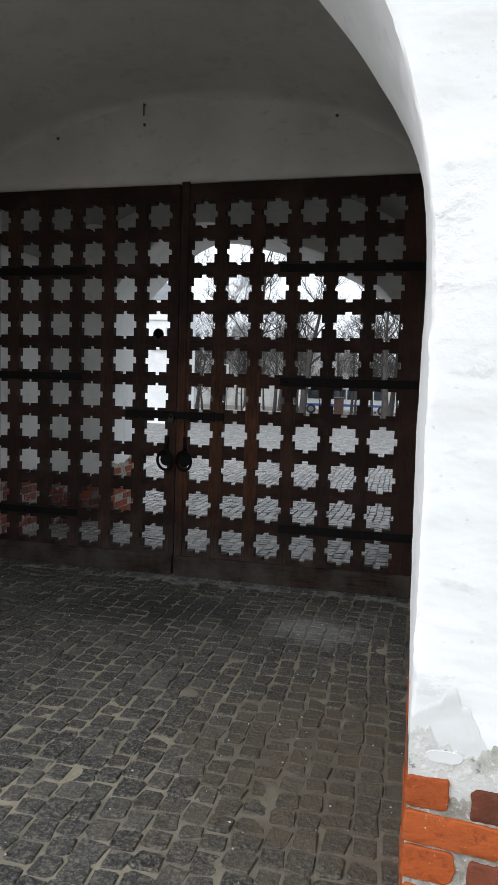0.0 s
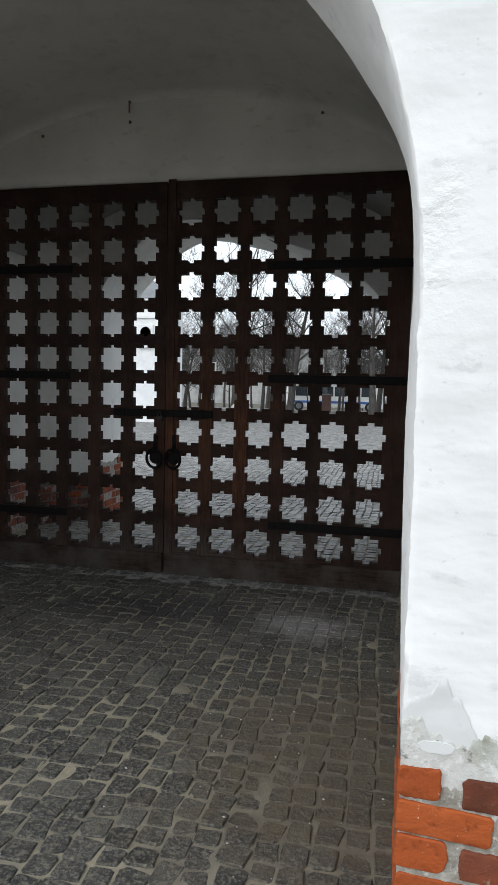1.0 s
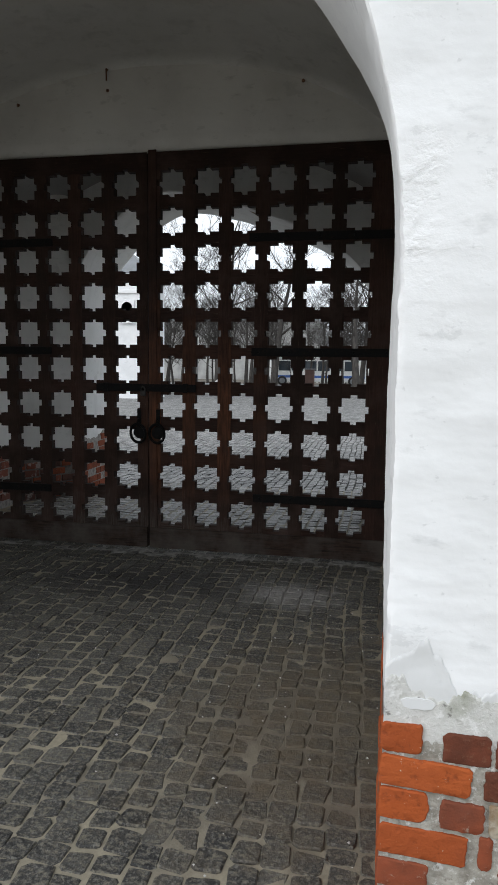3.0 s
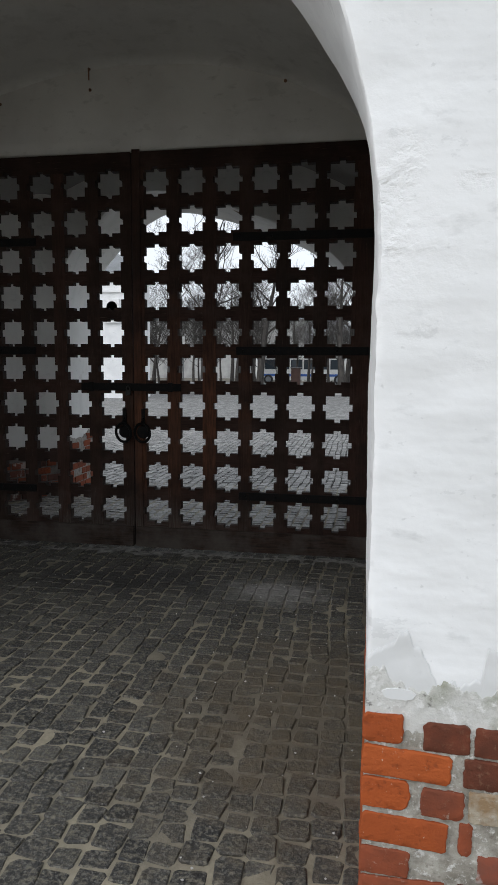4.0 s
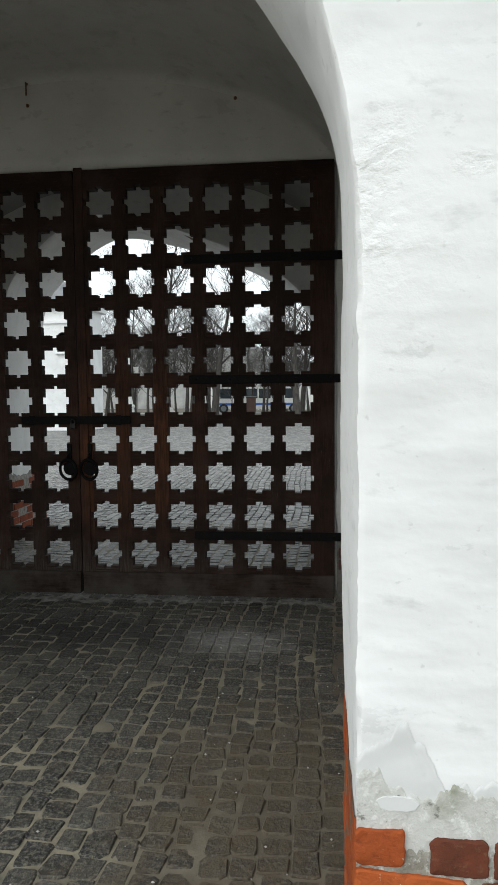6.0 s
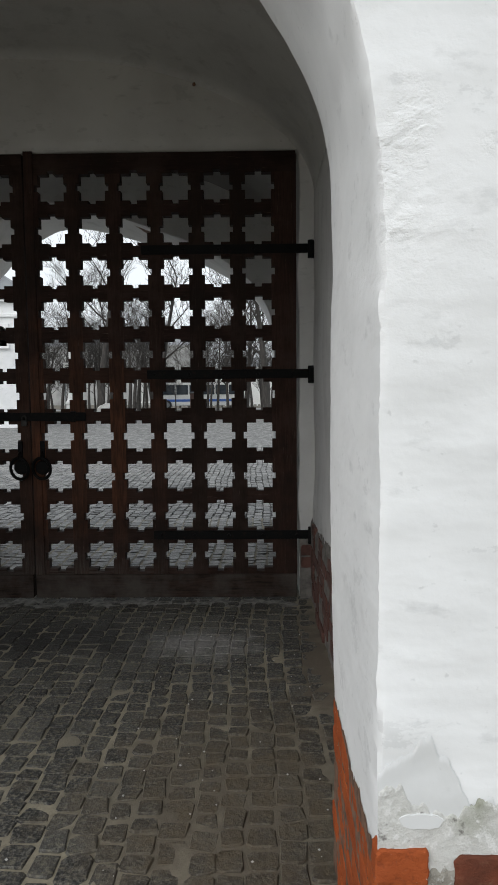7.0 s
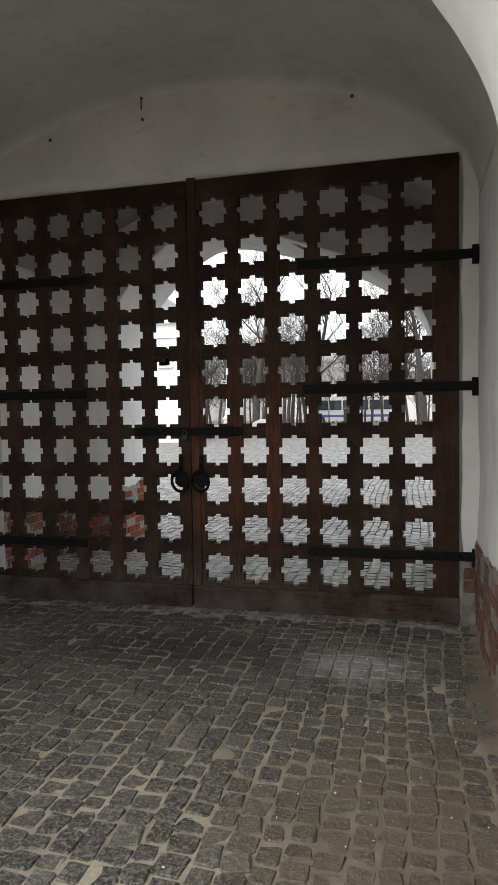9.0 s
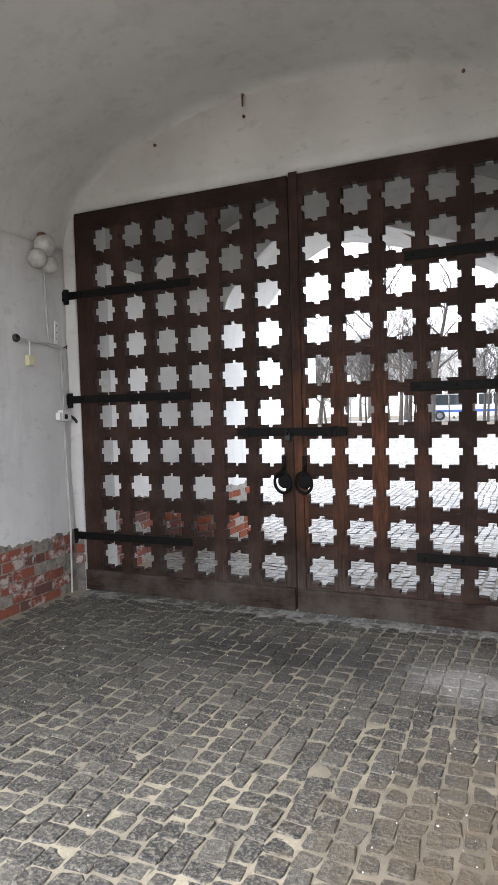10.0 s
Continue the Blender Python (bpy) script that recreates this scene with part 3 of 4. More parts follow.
ROWS = [3.24 - PITCH * r for r in range(10)]
HOLE, NOTCH, NOTCH_W = 0.100, 0.025, 0.028
rg = random.Random(5)


def notched_board(a0, a1, b0, b1, marks, low, high, y0, y1, upright):
    """A board from a0 to a1 along its length and b0 to b1 across, with notches at the marks on its low and high edge."""
    def side(b, inward):
        pts = []
        for m in marks:
            n, w, s = NOTCH + rg.uniform(-0.003, 0.003), NOTCH_W + rg.uniform(-0.003, 0.003), rg.uniform(-0.003, 0.003)
            pts += [(m + s - w, b), (m + s - w, b + inward * n), (m + s + w, b + inward * n), (m + s + w, b)]
        return pts
    outline = [(a0, b0)] + (side(b0, 1) if low else []) + [(a1, b0), (a1, b1)] + (side(b1, -1)[::-1] if high else []) + [(a0, b1)]
    bm = bmesh.new()
    to = (lambda a, b, y: (b, y, a)) if upright else (lambda a, b, y: (a, y, b))
    f = bm.faces.new([bm.verts.new(to(a, b, y0)) for a, b in outline])
    made = bmesh.ops.extrude_face_region(bm, geom=[f])["geom"]
    bmesh.ops.translate(bm, vec=(0, y1 - y0, 0), verts=[g for g in made if isinstance(g, bmesh.types.BMVert)])
    edges = [e for e in bm.edges if all(abs(v.co.y - y0) < 1e-6 for v in e.verts)]
    bmesh.ops.bevel(bm, geom=edges, offset=0.0018, segments=1, affect="EDGES")
    return bm


def gate_leaf(sign, label):
    leaf = tagged(new("gate_leaf"), label, "gate", group="leaves of the gate")
    marks_z = sorted(ROWS)
    marks_x = [sign * x for x in COLS]
    spans = [(0.009, COLS[0] - HOLE, False, True)] + [(COLS[i] + HOLE, COLS[i + 1] - HOLE, True, True) for i in range(5)] + [(COLS[5] + HOLE, GATE_W - 0.008, True, False)]
    for i, (x0, x1, low, high) in enumerate(spans):
        if sign < 0:
            x0, x1, low, high = -x1, -x0, high, low
        part("stile" if i in (0, 6) else "upright_board", notched_board(0.03, GATE_H - 0.03, x0, x1, marks_z, low, high, -0.036, 0.030, True), M_WOOD, leaf)
    zs = [(ROWS[0] + HOLE, GATE_H - 0.004, True, False)] + [(ROWS[i + 1] + HOLE, ROWS[i] - HOLE, True, True) for i in range(9)] + [(0.035, ROWS[9] - HOLE, False, True)]
    xa, xb = sorted((sign * 0.012, sign * (GATE_W - 0.012)))
    for i, (z0, z1, low, high) in enumerate(zs):
        part("rail" if i in (0, 10) else "cross_board", notched_board(xa, xb, z0, z1, sorted(marks_x), low, high, -0.0375 if i == 0 else -0.0345, 0.034, False), M_CROSS, leaf)
    part("kick_plank", boxed(xa, xb, -0.066, -0.037, 0.022, 0.208, bevel=0.006), M_PLANK, leaf, "worn muddy bottom plank")
    for z, far in ((2.76, 0.90), (1.80, 0.93), (0.525, 0.96)):
        x0, x1 = sorted((sign * far, sign * 2.19))
        strap = part("strap_hinge", boxed(x0, x1, -0.052, -0.037, z - 0.035, z + 0.035, bevel=0.004), M_IRON, leaf, "long black iron strap hinge")
        for k in range(5):
            x = sign * (far + 0.06 + k * 0.27)
            bolt = part("bolt_head", lathe([(0.013, 0), (0.012, 0.006), (0.005, 0.010)], 8), M_IRON, strap)
            bolt.matrix_basis = pose(x, -0.052, z, 90)
        part("hinge_pin", add_box(tube([(sign * 2.215, -0.045, z - 0.075), (sign * 2.215, -0.045, z + 0.06)], 0.026, 10), *sorted((sign * 2.20, sign * 2.262)), -0.075, -0.02, z - 0.05, z + 0.045, bevel=0.008), M_IRON, strap)
    # ring handle with its eye
    cx = sign * 0.088
    part("ring_hasp", boxed(cx - 0.017, cx + 0.017, -0.058, -0.036, 1.155, 1.285, bevel=0.004), M_IRON, leaf)
    plate = part("ring_plate", lathe([(0.058, 0), (0.058, 0.004), (0.05, 0.009), (0.02, 0.012)], 22), M_IRON, leaf, "round iron plate behind the ring")
    plate.matrix_basis = pose(cx, -0.0535 if sign > 0 else -0.0365, 1.075, 90)
    part("ring_eye", tube([(cx, -0.040, 1.20), (cx, -0.085, 1.19), (cx, -0.098, 1.165), (cx, -0.080, 1.142), (cx, -0.040, 1.15)], 0.010, 8), M_IRON, leaf)
    part("ring_handle", tube([(cx + 0.074 * math.sin(a), -0.082 - 0.010 * math.cos(a) - 0.012 * math.sin(a), 1.070 + 0.084 * math.cos(a)) for a in [k * math.tau / 28 for k in range(28)]], 0.0125, 8, True), M_IRON, leaf, "heavy black iron ring", True)
    if sign > 0:
        part("meeting_strip", boxed(0.006, 0.078, -0.052, -0.0385, 0.03, GATE_H + 0.012, bevel=0.004), M_WOOD, leaf, "upright strip covering the joint of the leaves")
    return leaf


right_leaf = gate_leaf(1, "dark brown wooden gate leaf with star-shaped openings, closed")
left_leaf = gate_leaf(-1, "dark brown wooden gate leaf with star-shaped openings, closed")

latch = tagged(new("latch_bar"), "black iron latch bar across both gate leaves", "latch")
part("bar", boxed(-0.49, 0.44, -0.060, -0.049, 1.443, 1.510, bevel=0.003), M_IRON, latch)
for x in (-0.40, 0.34):
    part("keeper", boxed(x - 0.02, x + 0.02, -0.066, -0.036, 1.436, 1.518, bevel=0.005), M_IRON, latch)
padlock = tagged(new("padlock"), "small grey steel padlock hanging on the latch", "padlock")
part("body", boxed(-0.062, -0.014, -0.094, -0.070, 1.405, 1.452, bevel=0.008), M_DARKSTEEL, padlock)
part("shackle", tube([(-0.038 + 0.016 * math.cos(a), -0.082, 1.452 + 0.034 * math.sin(a)) for a in [math.pi * k / 10 for k in range(11)]], 0.007, 8), M_DARKSTEEL, padlock)


# ---- wiring and lamps on the west passage wall ----
def on_west(y, z, out=0.0):
    return (-(SIDE - 0.012) + out, y, z)


lamp = tagged(new("wall_lamp"), "cluster of dusty white glass globe lamps on the wall", "lamp")
lamp.matrix_basis = pose(*on_west(-0.42, 3.06)) @ Matrix.Diagonal((0.74, 0.74, 0.74, 1))
globe_profile = [(0.03, -0.108)] + [(0.112 * math.cos(a), 0.112 * math.sin(a)) for a in [radians(d) for d in range(-72, 73, 12)]] + [(0.03, 0.108)]
for dx, dy, dz, s in ((0.12, 0.02, 0.11, 1.12), (0.11, -0.10, -0.06, 1.0), (0.11, 0.10, -0.10, 0.88)):
    g = part("globe", lathe(globe_profile, 22), M_OPAL, lamp, "dusty opal glass globe", True)
    g.matrix_basis = pose(dx, dy, dz) @ Matrix.Diagonal((s, s, s, 1))
    arm = part("arm", tube([(0.0, 0, 0.02), (dx * 0.5, dy * 0.4, dz * 0.4), (dx, dy, dz * 0.8)], 0.010, 8), M_RUST, lamp)
part("collar", lathe([(0.055, 0), (0.06, 0.02), (0.045, 0.05), (0.02, 0.06)], 14), M_RUST, lamp, "rusty metal collar").matrix_basis = pose(0.10, 0.0, 0.20)
part("back_plate", lathe([(0.07, 0), (0.07, 0.012), (0.05, 0.02)], 16), M_RUST, lamp).matrix_basis = pose(-0.004, 0, 0, 0, 90)

conduit = tagged(new("cable_conduit"), "thin white plastic cable conduit on the wall", "conduit")
part("lamp_run", tube([on_west(-0.345, 3.0, 0.012), on_west(-0.335, 2.7, 0.012), on_west(-0.320, 2.31, 0.012)], 0.009, 8), M_CONDUIT, conduit)
part("cross_run", tube([on_west(-0.705, 2.315, 0.016), on_west(-0.385, 2.30, 0.016), on_west(-0.125, 2.27, 0.016)], 0.011, 8), M_CONDUIT, conduit)
part("down_run", tube([on_west(-0.160, 2.26, 0.014), on_west(-0.155, 1.4, 0.014), on_west(-0.130, 0.6, 0.014), on_west(-0.145, 0.0, 0.014)], 0.009, 8), M_CONDUIT, conduit)
part("second_cable", tube([on_west(-0.140, 2.25, 0.01), on_west(-0.130, 2.0, 0.012), on_west(-0.150, 1.75, 0.012)], 0.005, 6), M_CONDUIT, conduit)
part("end_hook", tube([on_west(-0.135, 2.275, 0.016), on_west(-0.115, 2.295, 0.05), on_west(-0.105, 2.27, 0.03)], 0.006, 6), M_IRON, conduit)

knob = tagged(new("cable_gland"), "round black rubber cable gland on the wall", "cable gland")
part("disc", lathe([(0.034, 0), (0.036, 0.012), (0.026, 0.03), (0.012, 0.034)], 16), M_BLACK, knob).matrix_basis = pose(*on_west(-0.715, 2.32, 0.0), 0, 90)
cream = tagged(new("switch_box"), "small cream plastic box hanging from a cable", "switch box")
part("body", boxed(-0.025, 0.025, -0.038, 0.038, -0.045, 0.045, bevel=0.009), M_CREAM, cream)
part("cable", tube([(0, 0, 0.040), (0, 0.004, 0.12), (0, 0, 0.175)], 0.006, 6), M_WHITE, cream)
cream.location = on_west(-0.590, 2.135, 0.035)
strip = tagged(new("mounting_strip"), "short white perforated mounting strip on the wall", "bracket")
part("plate", boxed(-0.006, 0.006, -0.02, 0.02, -0.10, 0.10, bevel=0.003), M_WHITE, strip)
for dz in (-0.06, 0.0, 0.06):
    part("screw", lathe([(0.006, 0), (0.005, 0.004), (0.002, 0.005)], 8), M_IRON, strip).matrix_basis = pose(0.006, 0, dz, 0, 90)
strip.matrix_basis = pose(*on_west(-0.220, 2.41, 0.012), -4)
jbox = tagged(new("junction_box"), "white junction box with a black cable and socket", "junction box")
part("body", boxed(0, 0.055, -0.06, 0.06, -0.05, 0.055, bevel=0.008), M_WHITE, jbox)
part("socket", boxed(0.05, 0.062, -0.035, 0.0, -0.03, 0.012, bevel=0.003), M_BLACK, jbox)
part("side_socket", boxed(0.0, 0.05, -0.095, -0.06, -0.04, 0.03, bevel=0.006), M_WHITE, jbox)
part("black_cable", tube([(0.04, 0.05, 0.0), (0.05, 0.10, -0.03), (0.05, 0.17, -0.09), (0.04, 0.2, -0.11)], 0.015, 8), M_BLACK, jbox)
jbox.location = on_west(-0.165, 1.655, 0.004)

# small iron stubs in the lunette wall
for x, z, h in ((-0.365, 4.19, 0.10), (1.33, 3.99, 0.018), (-0.36, 4.02, 0.02), (-1.20, 3.95, 0.02)):
    stub = tagged(new("iron_stub"), "rusty iron stub set in the whitewashed wall", "iron stub", group="iron stubs")
    part("pin", tube([(0, 0, 0.0), (0.004, -0.035, 0.0), (0.006, -0.04, -h)], 0.007, 6), M_RUST, stub)
    part("washer", lathe([(0.014, 0), (0.013, 0.005), (0.008, 0.007)], 8), M_RUST, stub).matrix_basis = pose(0, -0.012, 0, 90)
    stub.location = (x, -0.028, z)


# ---- outside: trees, buildings, street things ----
def tree_meshes(seed, height, girth, lean=0.0):
    """Trunk mesh and a crown mesh of limbs and many bare twigs."""
    r = random.Random(seed)
    trunk, crown = bmesh.new(), bmesh.new()
    top = height * 0.78
    spine = [Vector((lean * h + 0.25 * math.sin(h * 0.35 + seed), 0.25 * math.cos(h * 0.3 + seed) - 0.25, h)) for h in [top * k / 9 for k in range(10)]]
    add_tube(trunk, [spine[0] - Vector((0, 0, 0.3))] + spine, [girth * 1.35] + [girth * (1.1 - 0.95 * (k / 9)) for k in range(10)], 9)

    def limb(start, way, length, radius, depth):
        n = 4 if depth < 2 else 3
        pts, p, d = [start], start, way.normalized()
        for k in range(n):
            d = (d + Vector((r.uniform(-1, 1), r.uniform(-1, 1), r.uniform(-0.5, 0.9))) * 0.26).normalized()
            p = p + d * length / n
            pts.append(p)
        add_tube(crown, pts, [radius * (1 - 0.75 * k / n) for k in range(n + 1)], 5 if depth == 0 else 3)
        if depth < 3:
            for k in range((6, 5, 5)[depth]):
                f = r.uniform(0.3, 1.0)
                i = min(int(f * n), n - 1)
                at = pts[i].lerp(pts[i + 1], f * n - i)
                side = Vector((r.uniform(-1, 1), r.uniform(-1, 1), r.uniform(-0.25, 0.9)))
                limb(at, d * 0.7 + side, length * r.uniform(0.42, 0.66), max(radius * 0.40, 0.008), depth + 1)

    for k in range(12):
        f = 0.34 + 0.66 * k / 11
        i = min(int(f * 9), 8)
        at = spine[i].lerp(spine[i + 1], f * 9 - i)
        a = k * 2.4 + r.uniform(-0.5, 0.5)
        limb(at, Vector((math.cos(a), math.sin(a), r.uniform(0.6, 1.7))), height * r.uniform(0.2, 0.32) * (1.1 - 0.3 * f), girth * (0.42 - 0.24 * f), 0)
    return bm_mesh("trunk", trunk, M_BARK, True), bm_mesh("crown", crown, M_BARK)


kinds = [tree_meshes(11, 12.0, 0.20), tree_meshes(23, 14.0, 0.26, 0.06), tree_meshes(37, 11.0, 0.14, -0.03), tree_meshes(51, 13.0, 0.28, -0.12)]
rt = random.Random(9)


def tree(kind, x, y, turn=0.0, size=1.0, label="bare deciduous tree in winter with dense twigs"):
    root = tagged(new("tree"), label, "tree", group="trees beyond the square")
    part("trunk", kinds[kind][0], None, root)
    part("crown", kinds[kind][1], None, root)
    root.matrix_basis = pose(x, y, 0.06, 0, 0, turn) @ Matrix.Diagonal((size, size, size, 1))
    return root


tree(1, -8.6, 39.0, 10, 1.0, "tall bare tree with a leaning forked trunk")
tree(3, -5.0, 40.5, 200, 0.95, "tall bare tree with a thick leaning trunk")
tree(0, 0.5, 38.6, 90)
tree(3, 2.1, 39.2, 40, 1.0)
tree(2, -11.2, 41.0, 140)
tree(0, 1.2, 42.5, 300)
tree(2, -1.3, 46.0, 30, 0.8)
tree(2, -0.6, 44.2, 210, 0.75)
tree(2, -9.9, 43.0, 80, 0.85)
for row, (y0, n) in enumerate(((41.5, 16), (46.5, 15), (52, 14), (67, 16))):
    for k in range(n):
        x = -24 + (32 / n) * (k + rt.uniform(0.1, 0.9))
        if row > 2 or not -4.8 - 0.45 * row < x < -1.7 - 0.4 * row:
            tree(rt.randrange(4), x, y0 + rt.uniform(-2.5, 2.5), rt.uniform(0, 360), rt.uniform(0.45, 0.76))


for k in range(18):
    tree(rt.randrange(4), -28 + 1.9 * (k + rt.uniform(0, 0.9)), 57 + rt.uniform(-2, 2), rt.uniform(0, 360), rt.uniform(0.38, 0.5), "low bare young tree with dense twigs")


def facade(name, x0, x1, y0, y1, high, floors, bays, mat, label, arched=False, win=(1.1, 1.6), roof=M_TIN, low=1.0, glass=M_GLASS):
    """A house with storeys, cornices, real window recesses on the side towards the gate, and a hipped roof."""
    house = tagged(new(name), label, "building")
    body = bmesh.new()
    add_box(body, x0, x1, y0, y1, -0.1, high)
    part("wall", body, mat, house)
    part("cornice", boxed(x0 - 0.25, x1 + 0.25, y0 - 0.25, y1 + 0.25, high, high + 0.28, bevel=0.05), mat, house)
    part("string_course", boxed(x0 - 0.08, x1 + 0.08, y0 - 0.09, y0 - 0.003, high - 0.75, high - 0.58, bevel=0.02), mat, house)
    rb = bmesh.new()
    ym = (y0 + y1) / 2
    vs = [rb.verts.new(v) for v in ((x0 - 0.3, y0 - 0.3, high + 0.285), (x1 + 0.3, y0 - 0.3, high + 0.285), (x1 + 0.3, y1 + 0.3, high + 0.285), (x0 - 0.3, y1 + 0.3, high + 0.285), (x0 + 2, (y0 + y1) / 2, high + 1.9), (x1 - 2, (y0 + y1) / 2, high + 1.9))]
    for f in ((0, 1, 5, 4), (1, 2, 5), (2, 3, 4, 5), (3, 0, 4), (3, 2, 1, 0)):
        rb.faces.new([vs[i] for i in f])
    part("roof", rb, roof, house)
    w, h = win
    for fl in range(floors):
        for b in range(bays):
            cx = x0 + (x1 - x0) * (b + 0.5) / bays
            z0 = low + (high - 1.2) * fl / floors
            unit = part("window", boxed(cx - w / 2 - 0.12, cx + w / 2 + 0.12, y0 - 0.06, y0 - 0.004, z0 - 0.12, z0 + h + 0.12, bevel=0.02), mat, house)
            if arched:
                bm = bmesh.new()
                n = 12
                pts = [(cx - w / 2, z0), (cx + w / 2, z0)] + [(cx + w / 2 * math.cos(math.pi * k / n), z0 + h - w / 2 + w / 2 * math.sin(math.pi * k / n)) for k in range(n + 1)]
                bm.faces.new([bm.verts.new((px, y0 - 0.066, pz)) for px, pz in pts])
                bmesh.ops.solidify(bm, geom=bm.faces[:], thickness=0.02)
                part("pane", bm, glass, unit)
            else:
                part("pane", boxed(cx - w / 2, cx - 0.03, y0 - 0.075, y0 - 0.062, z0, z0 + h), glass, unit)
                part("pane", boxed(cx + 0.03, cx + w / 2, y0 - 0.075, y0 - 0.062, z0, z0 + h), glass, unit)
            part("sill", boxed(cx - w / 2 - 0.15, cx + w / 2 + 0.15, y0 - 0.16, y0 - 0.064, z0 - 0.12, z0 - 0.05), mat, unit)
    return house


M_PALEGLASS = material("grey_window", plain((0.30, 0.31, 0.32), 0.3, 0, 0.2, 3))
M_GREYWALL = material("weathered_grey_wall", plain((0.40, 0.40, 0.39), 0.85, 0, 0.3, 0.8))
facade("white_house", -39.6, -9.9, 28.0, 30.5, 6.3, 1, 12, M_FACE, "long white plastered house with cornice and arched windows", True, (0.6, 1.0), low=4.1, glass=M_PALEGLASS)
facade("apartment_building", -45.0, -6.5, 92.0, 104.0, 8.5, 0, 0, M_GREYWALL, "pale apartment building behind the bare trees")
facade("low_house", -4.5, 22.0, 88.0, 98.0, 5.0, 0, 0, M_WHITE, "long low white house behind the bare trees")

# street bus
bus = tagged(new("bus"), "long white bus with dark windows and a blue stripe", "bus")
bx0, bx1, by0, by1 = -8.4, 0.9, 60.0, 62.4
part("body", boxed(bx0, bx1, by0, by1, 0.45, 3.05, bevel=0.12), M_WHITE, bus)
part("stripe", boxed(bx0 + 0.05, bx1 - 0.05, by0 - 0.02, by0 - 0.004, 0.85, 1.08), M_BLUE, bus, "blue stripe")
for k in range(6):
    part("window", boxed(bx0 + 0.75 + k * 1.3, bx0 + 1.9 + k * 1.3, by0 - 0.03, by0 - 0.004, 1.55, 2.5, bevel=0.01), M_GLASS, bus)
for x in (bx0 + 1.1, bx1 - 1.2):
    wheel = part("wheel", lathe([(0.30, 0.0), (0.47, 0.02), (0.48, 0.12), (0.47, 0.24), (0.30, 0.26)], 20), M_BLACK, bus)
    wheel.matrix_basis = pose(x, by0 + 0.2, 0.54, 90)
    part("rim", lathe([(0.28, 0.0), (0.26, 0.03), (0.10, 0.05)], 16), M_TIN, wheel).matrix_basis = pose(0, 0, 0.262)
road = part("road", boxed(-160, 160, 58.5, 63.5, 0.0, 0.075), M_TIN)
tagged(road, "grey asphalt road behind the trees", "road", kind="structure")

# ornate street lamp with a white stepped base
post = tagged(new("street_lamp"), "white street lamp post on a stepped base", "street lamp")
part("base", lathe([(0.42, 0), (0.42, 0.35), (0.34, 0.42), (0.30, 0.95), (0.36, 1.0), (0.36, 1.1), (0.22, 1.25), (0.17, 1.6), (0.12, 1.9)], 8), M_WHITE, post)
part("pole", lathe([(0.10, 1.88), (0.08, 3.0), (0.055, 5.4)], 10), M_WHITE, post)
part("lantern", lathe([(0.06, 5.38), (0.24, 5.5), (0.28, 5.95), (0.10, 6.2), (0.03, 6.4)], 8), M_TIN, post)
post.location = (-10.55, 38.0, 0.05)

board = tagged(new("notice_board"), "white notice board on two posts with dark lines", "notice board")
part("panel", boxed(-0.62, 0.62, -0.03, 0.03, 3.2, 4.0, bevel=0.01), M_WHITE, board)
for k in range(3):
    part("text_bar", boxed(-0.45, 0.45 - 0.1 * k, -0.038, -0.034, 3.42 + 0.18 * k, 3.48 + 0.18 * k), M_BLACK, board)
for x in (-0.5, 0.5):
    part("post", tube([(x, 0.05, -0.1), (x, 0.05, 3.95)], 0.04, 8), M_TIN, board)
board.location = (-12.4, 44.8, 0.06)

bm = bmesh.new()
bmesh.ops.create_icosphere(bm, subdivisions=3, radius=1.0)
for v in bm.verts:
    v.co = Vector((v.co.x * 0.75, v.co.y * 0.55, v.co.z * 0.55)) * (1 + 0.2 * noise.noise(v.co * 1.7))
boulder = tagged(part("boulder", bm, M_STONE, None, "", True), "rounded grey memorial boulder on the lawn edge", "boulder")
boulder.location = (-8.15, 38.2, 0.50)

M_BROWN = material("dull_brown_paint", plain((0.10, 0.055, 0.045), 0.7, 0, 0.3, 3))
kiosk = tagged(new("kiosk"), "small brown street kiosk with a flat roof", "kiosk")
part("body", boxed(-0.55, 0.55, -0.5, 0.5, 0.0, 2.0, bevel=0.03), M_BROWN, kiosk)
part("roof", boxed(-0.65, 0.65, -0.6, 0.6, 2.003, 2.12, bevel=0.02), M_TIN, kiosk)
kiosk.matrix_basis = pose(-4.2, 56.6, 0.06) @ Matrix.Diagonal((0.75, 0.75, 0.8, 1))

fence = tagged(new("fence"), "white picket fence along the far yard", "fence")
for k in range(46):
    part("picket", boxed(-14 + k * 0.5, -13.8 + k * 0.5, 78.0, 78.08, 0.0, 4.4, bevel=0.02), M_WHITE, fence)
part("fence_rail", boxed(-14, 9, 78.09, 78.15, 3.4, 3.6), M_WHITE, fence)
part("fence_rail", boxed(-14, 9, 78.09, 78.15, 0.5, 0.7), M_WHITE, fence)


# ---- bare brick and render at the foot of the walls ----
def face_y(x, z):
    return FACE + wobble(x, FACE, z, 1.3, 0.012) + wobble(x, 7, z, 6.0, 0.0042)


edge_x = [2.02, 2.06, 2.085, 2.115, 2.14, 2.157, 2.172, 2.214, 2.24, 2.31, 2.355, 2.37, 2.41, 2.44, 2.6, 2.9]
edge_z = [0.85, 0.865, 0.892, 0.912, 0.932, 0.942, 0.90, 0.85, 0.797, 0.80, 0.82, 0.90, 0.92, 0.86, 0.80, 0.83]
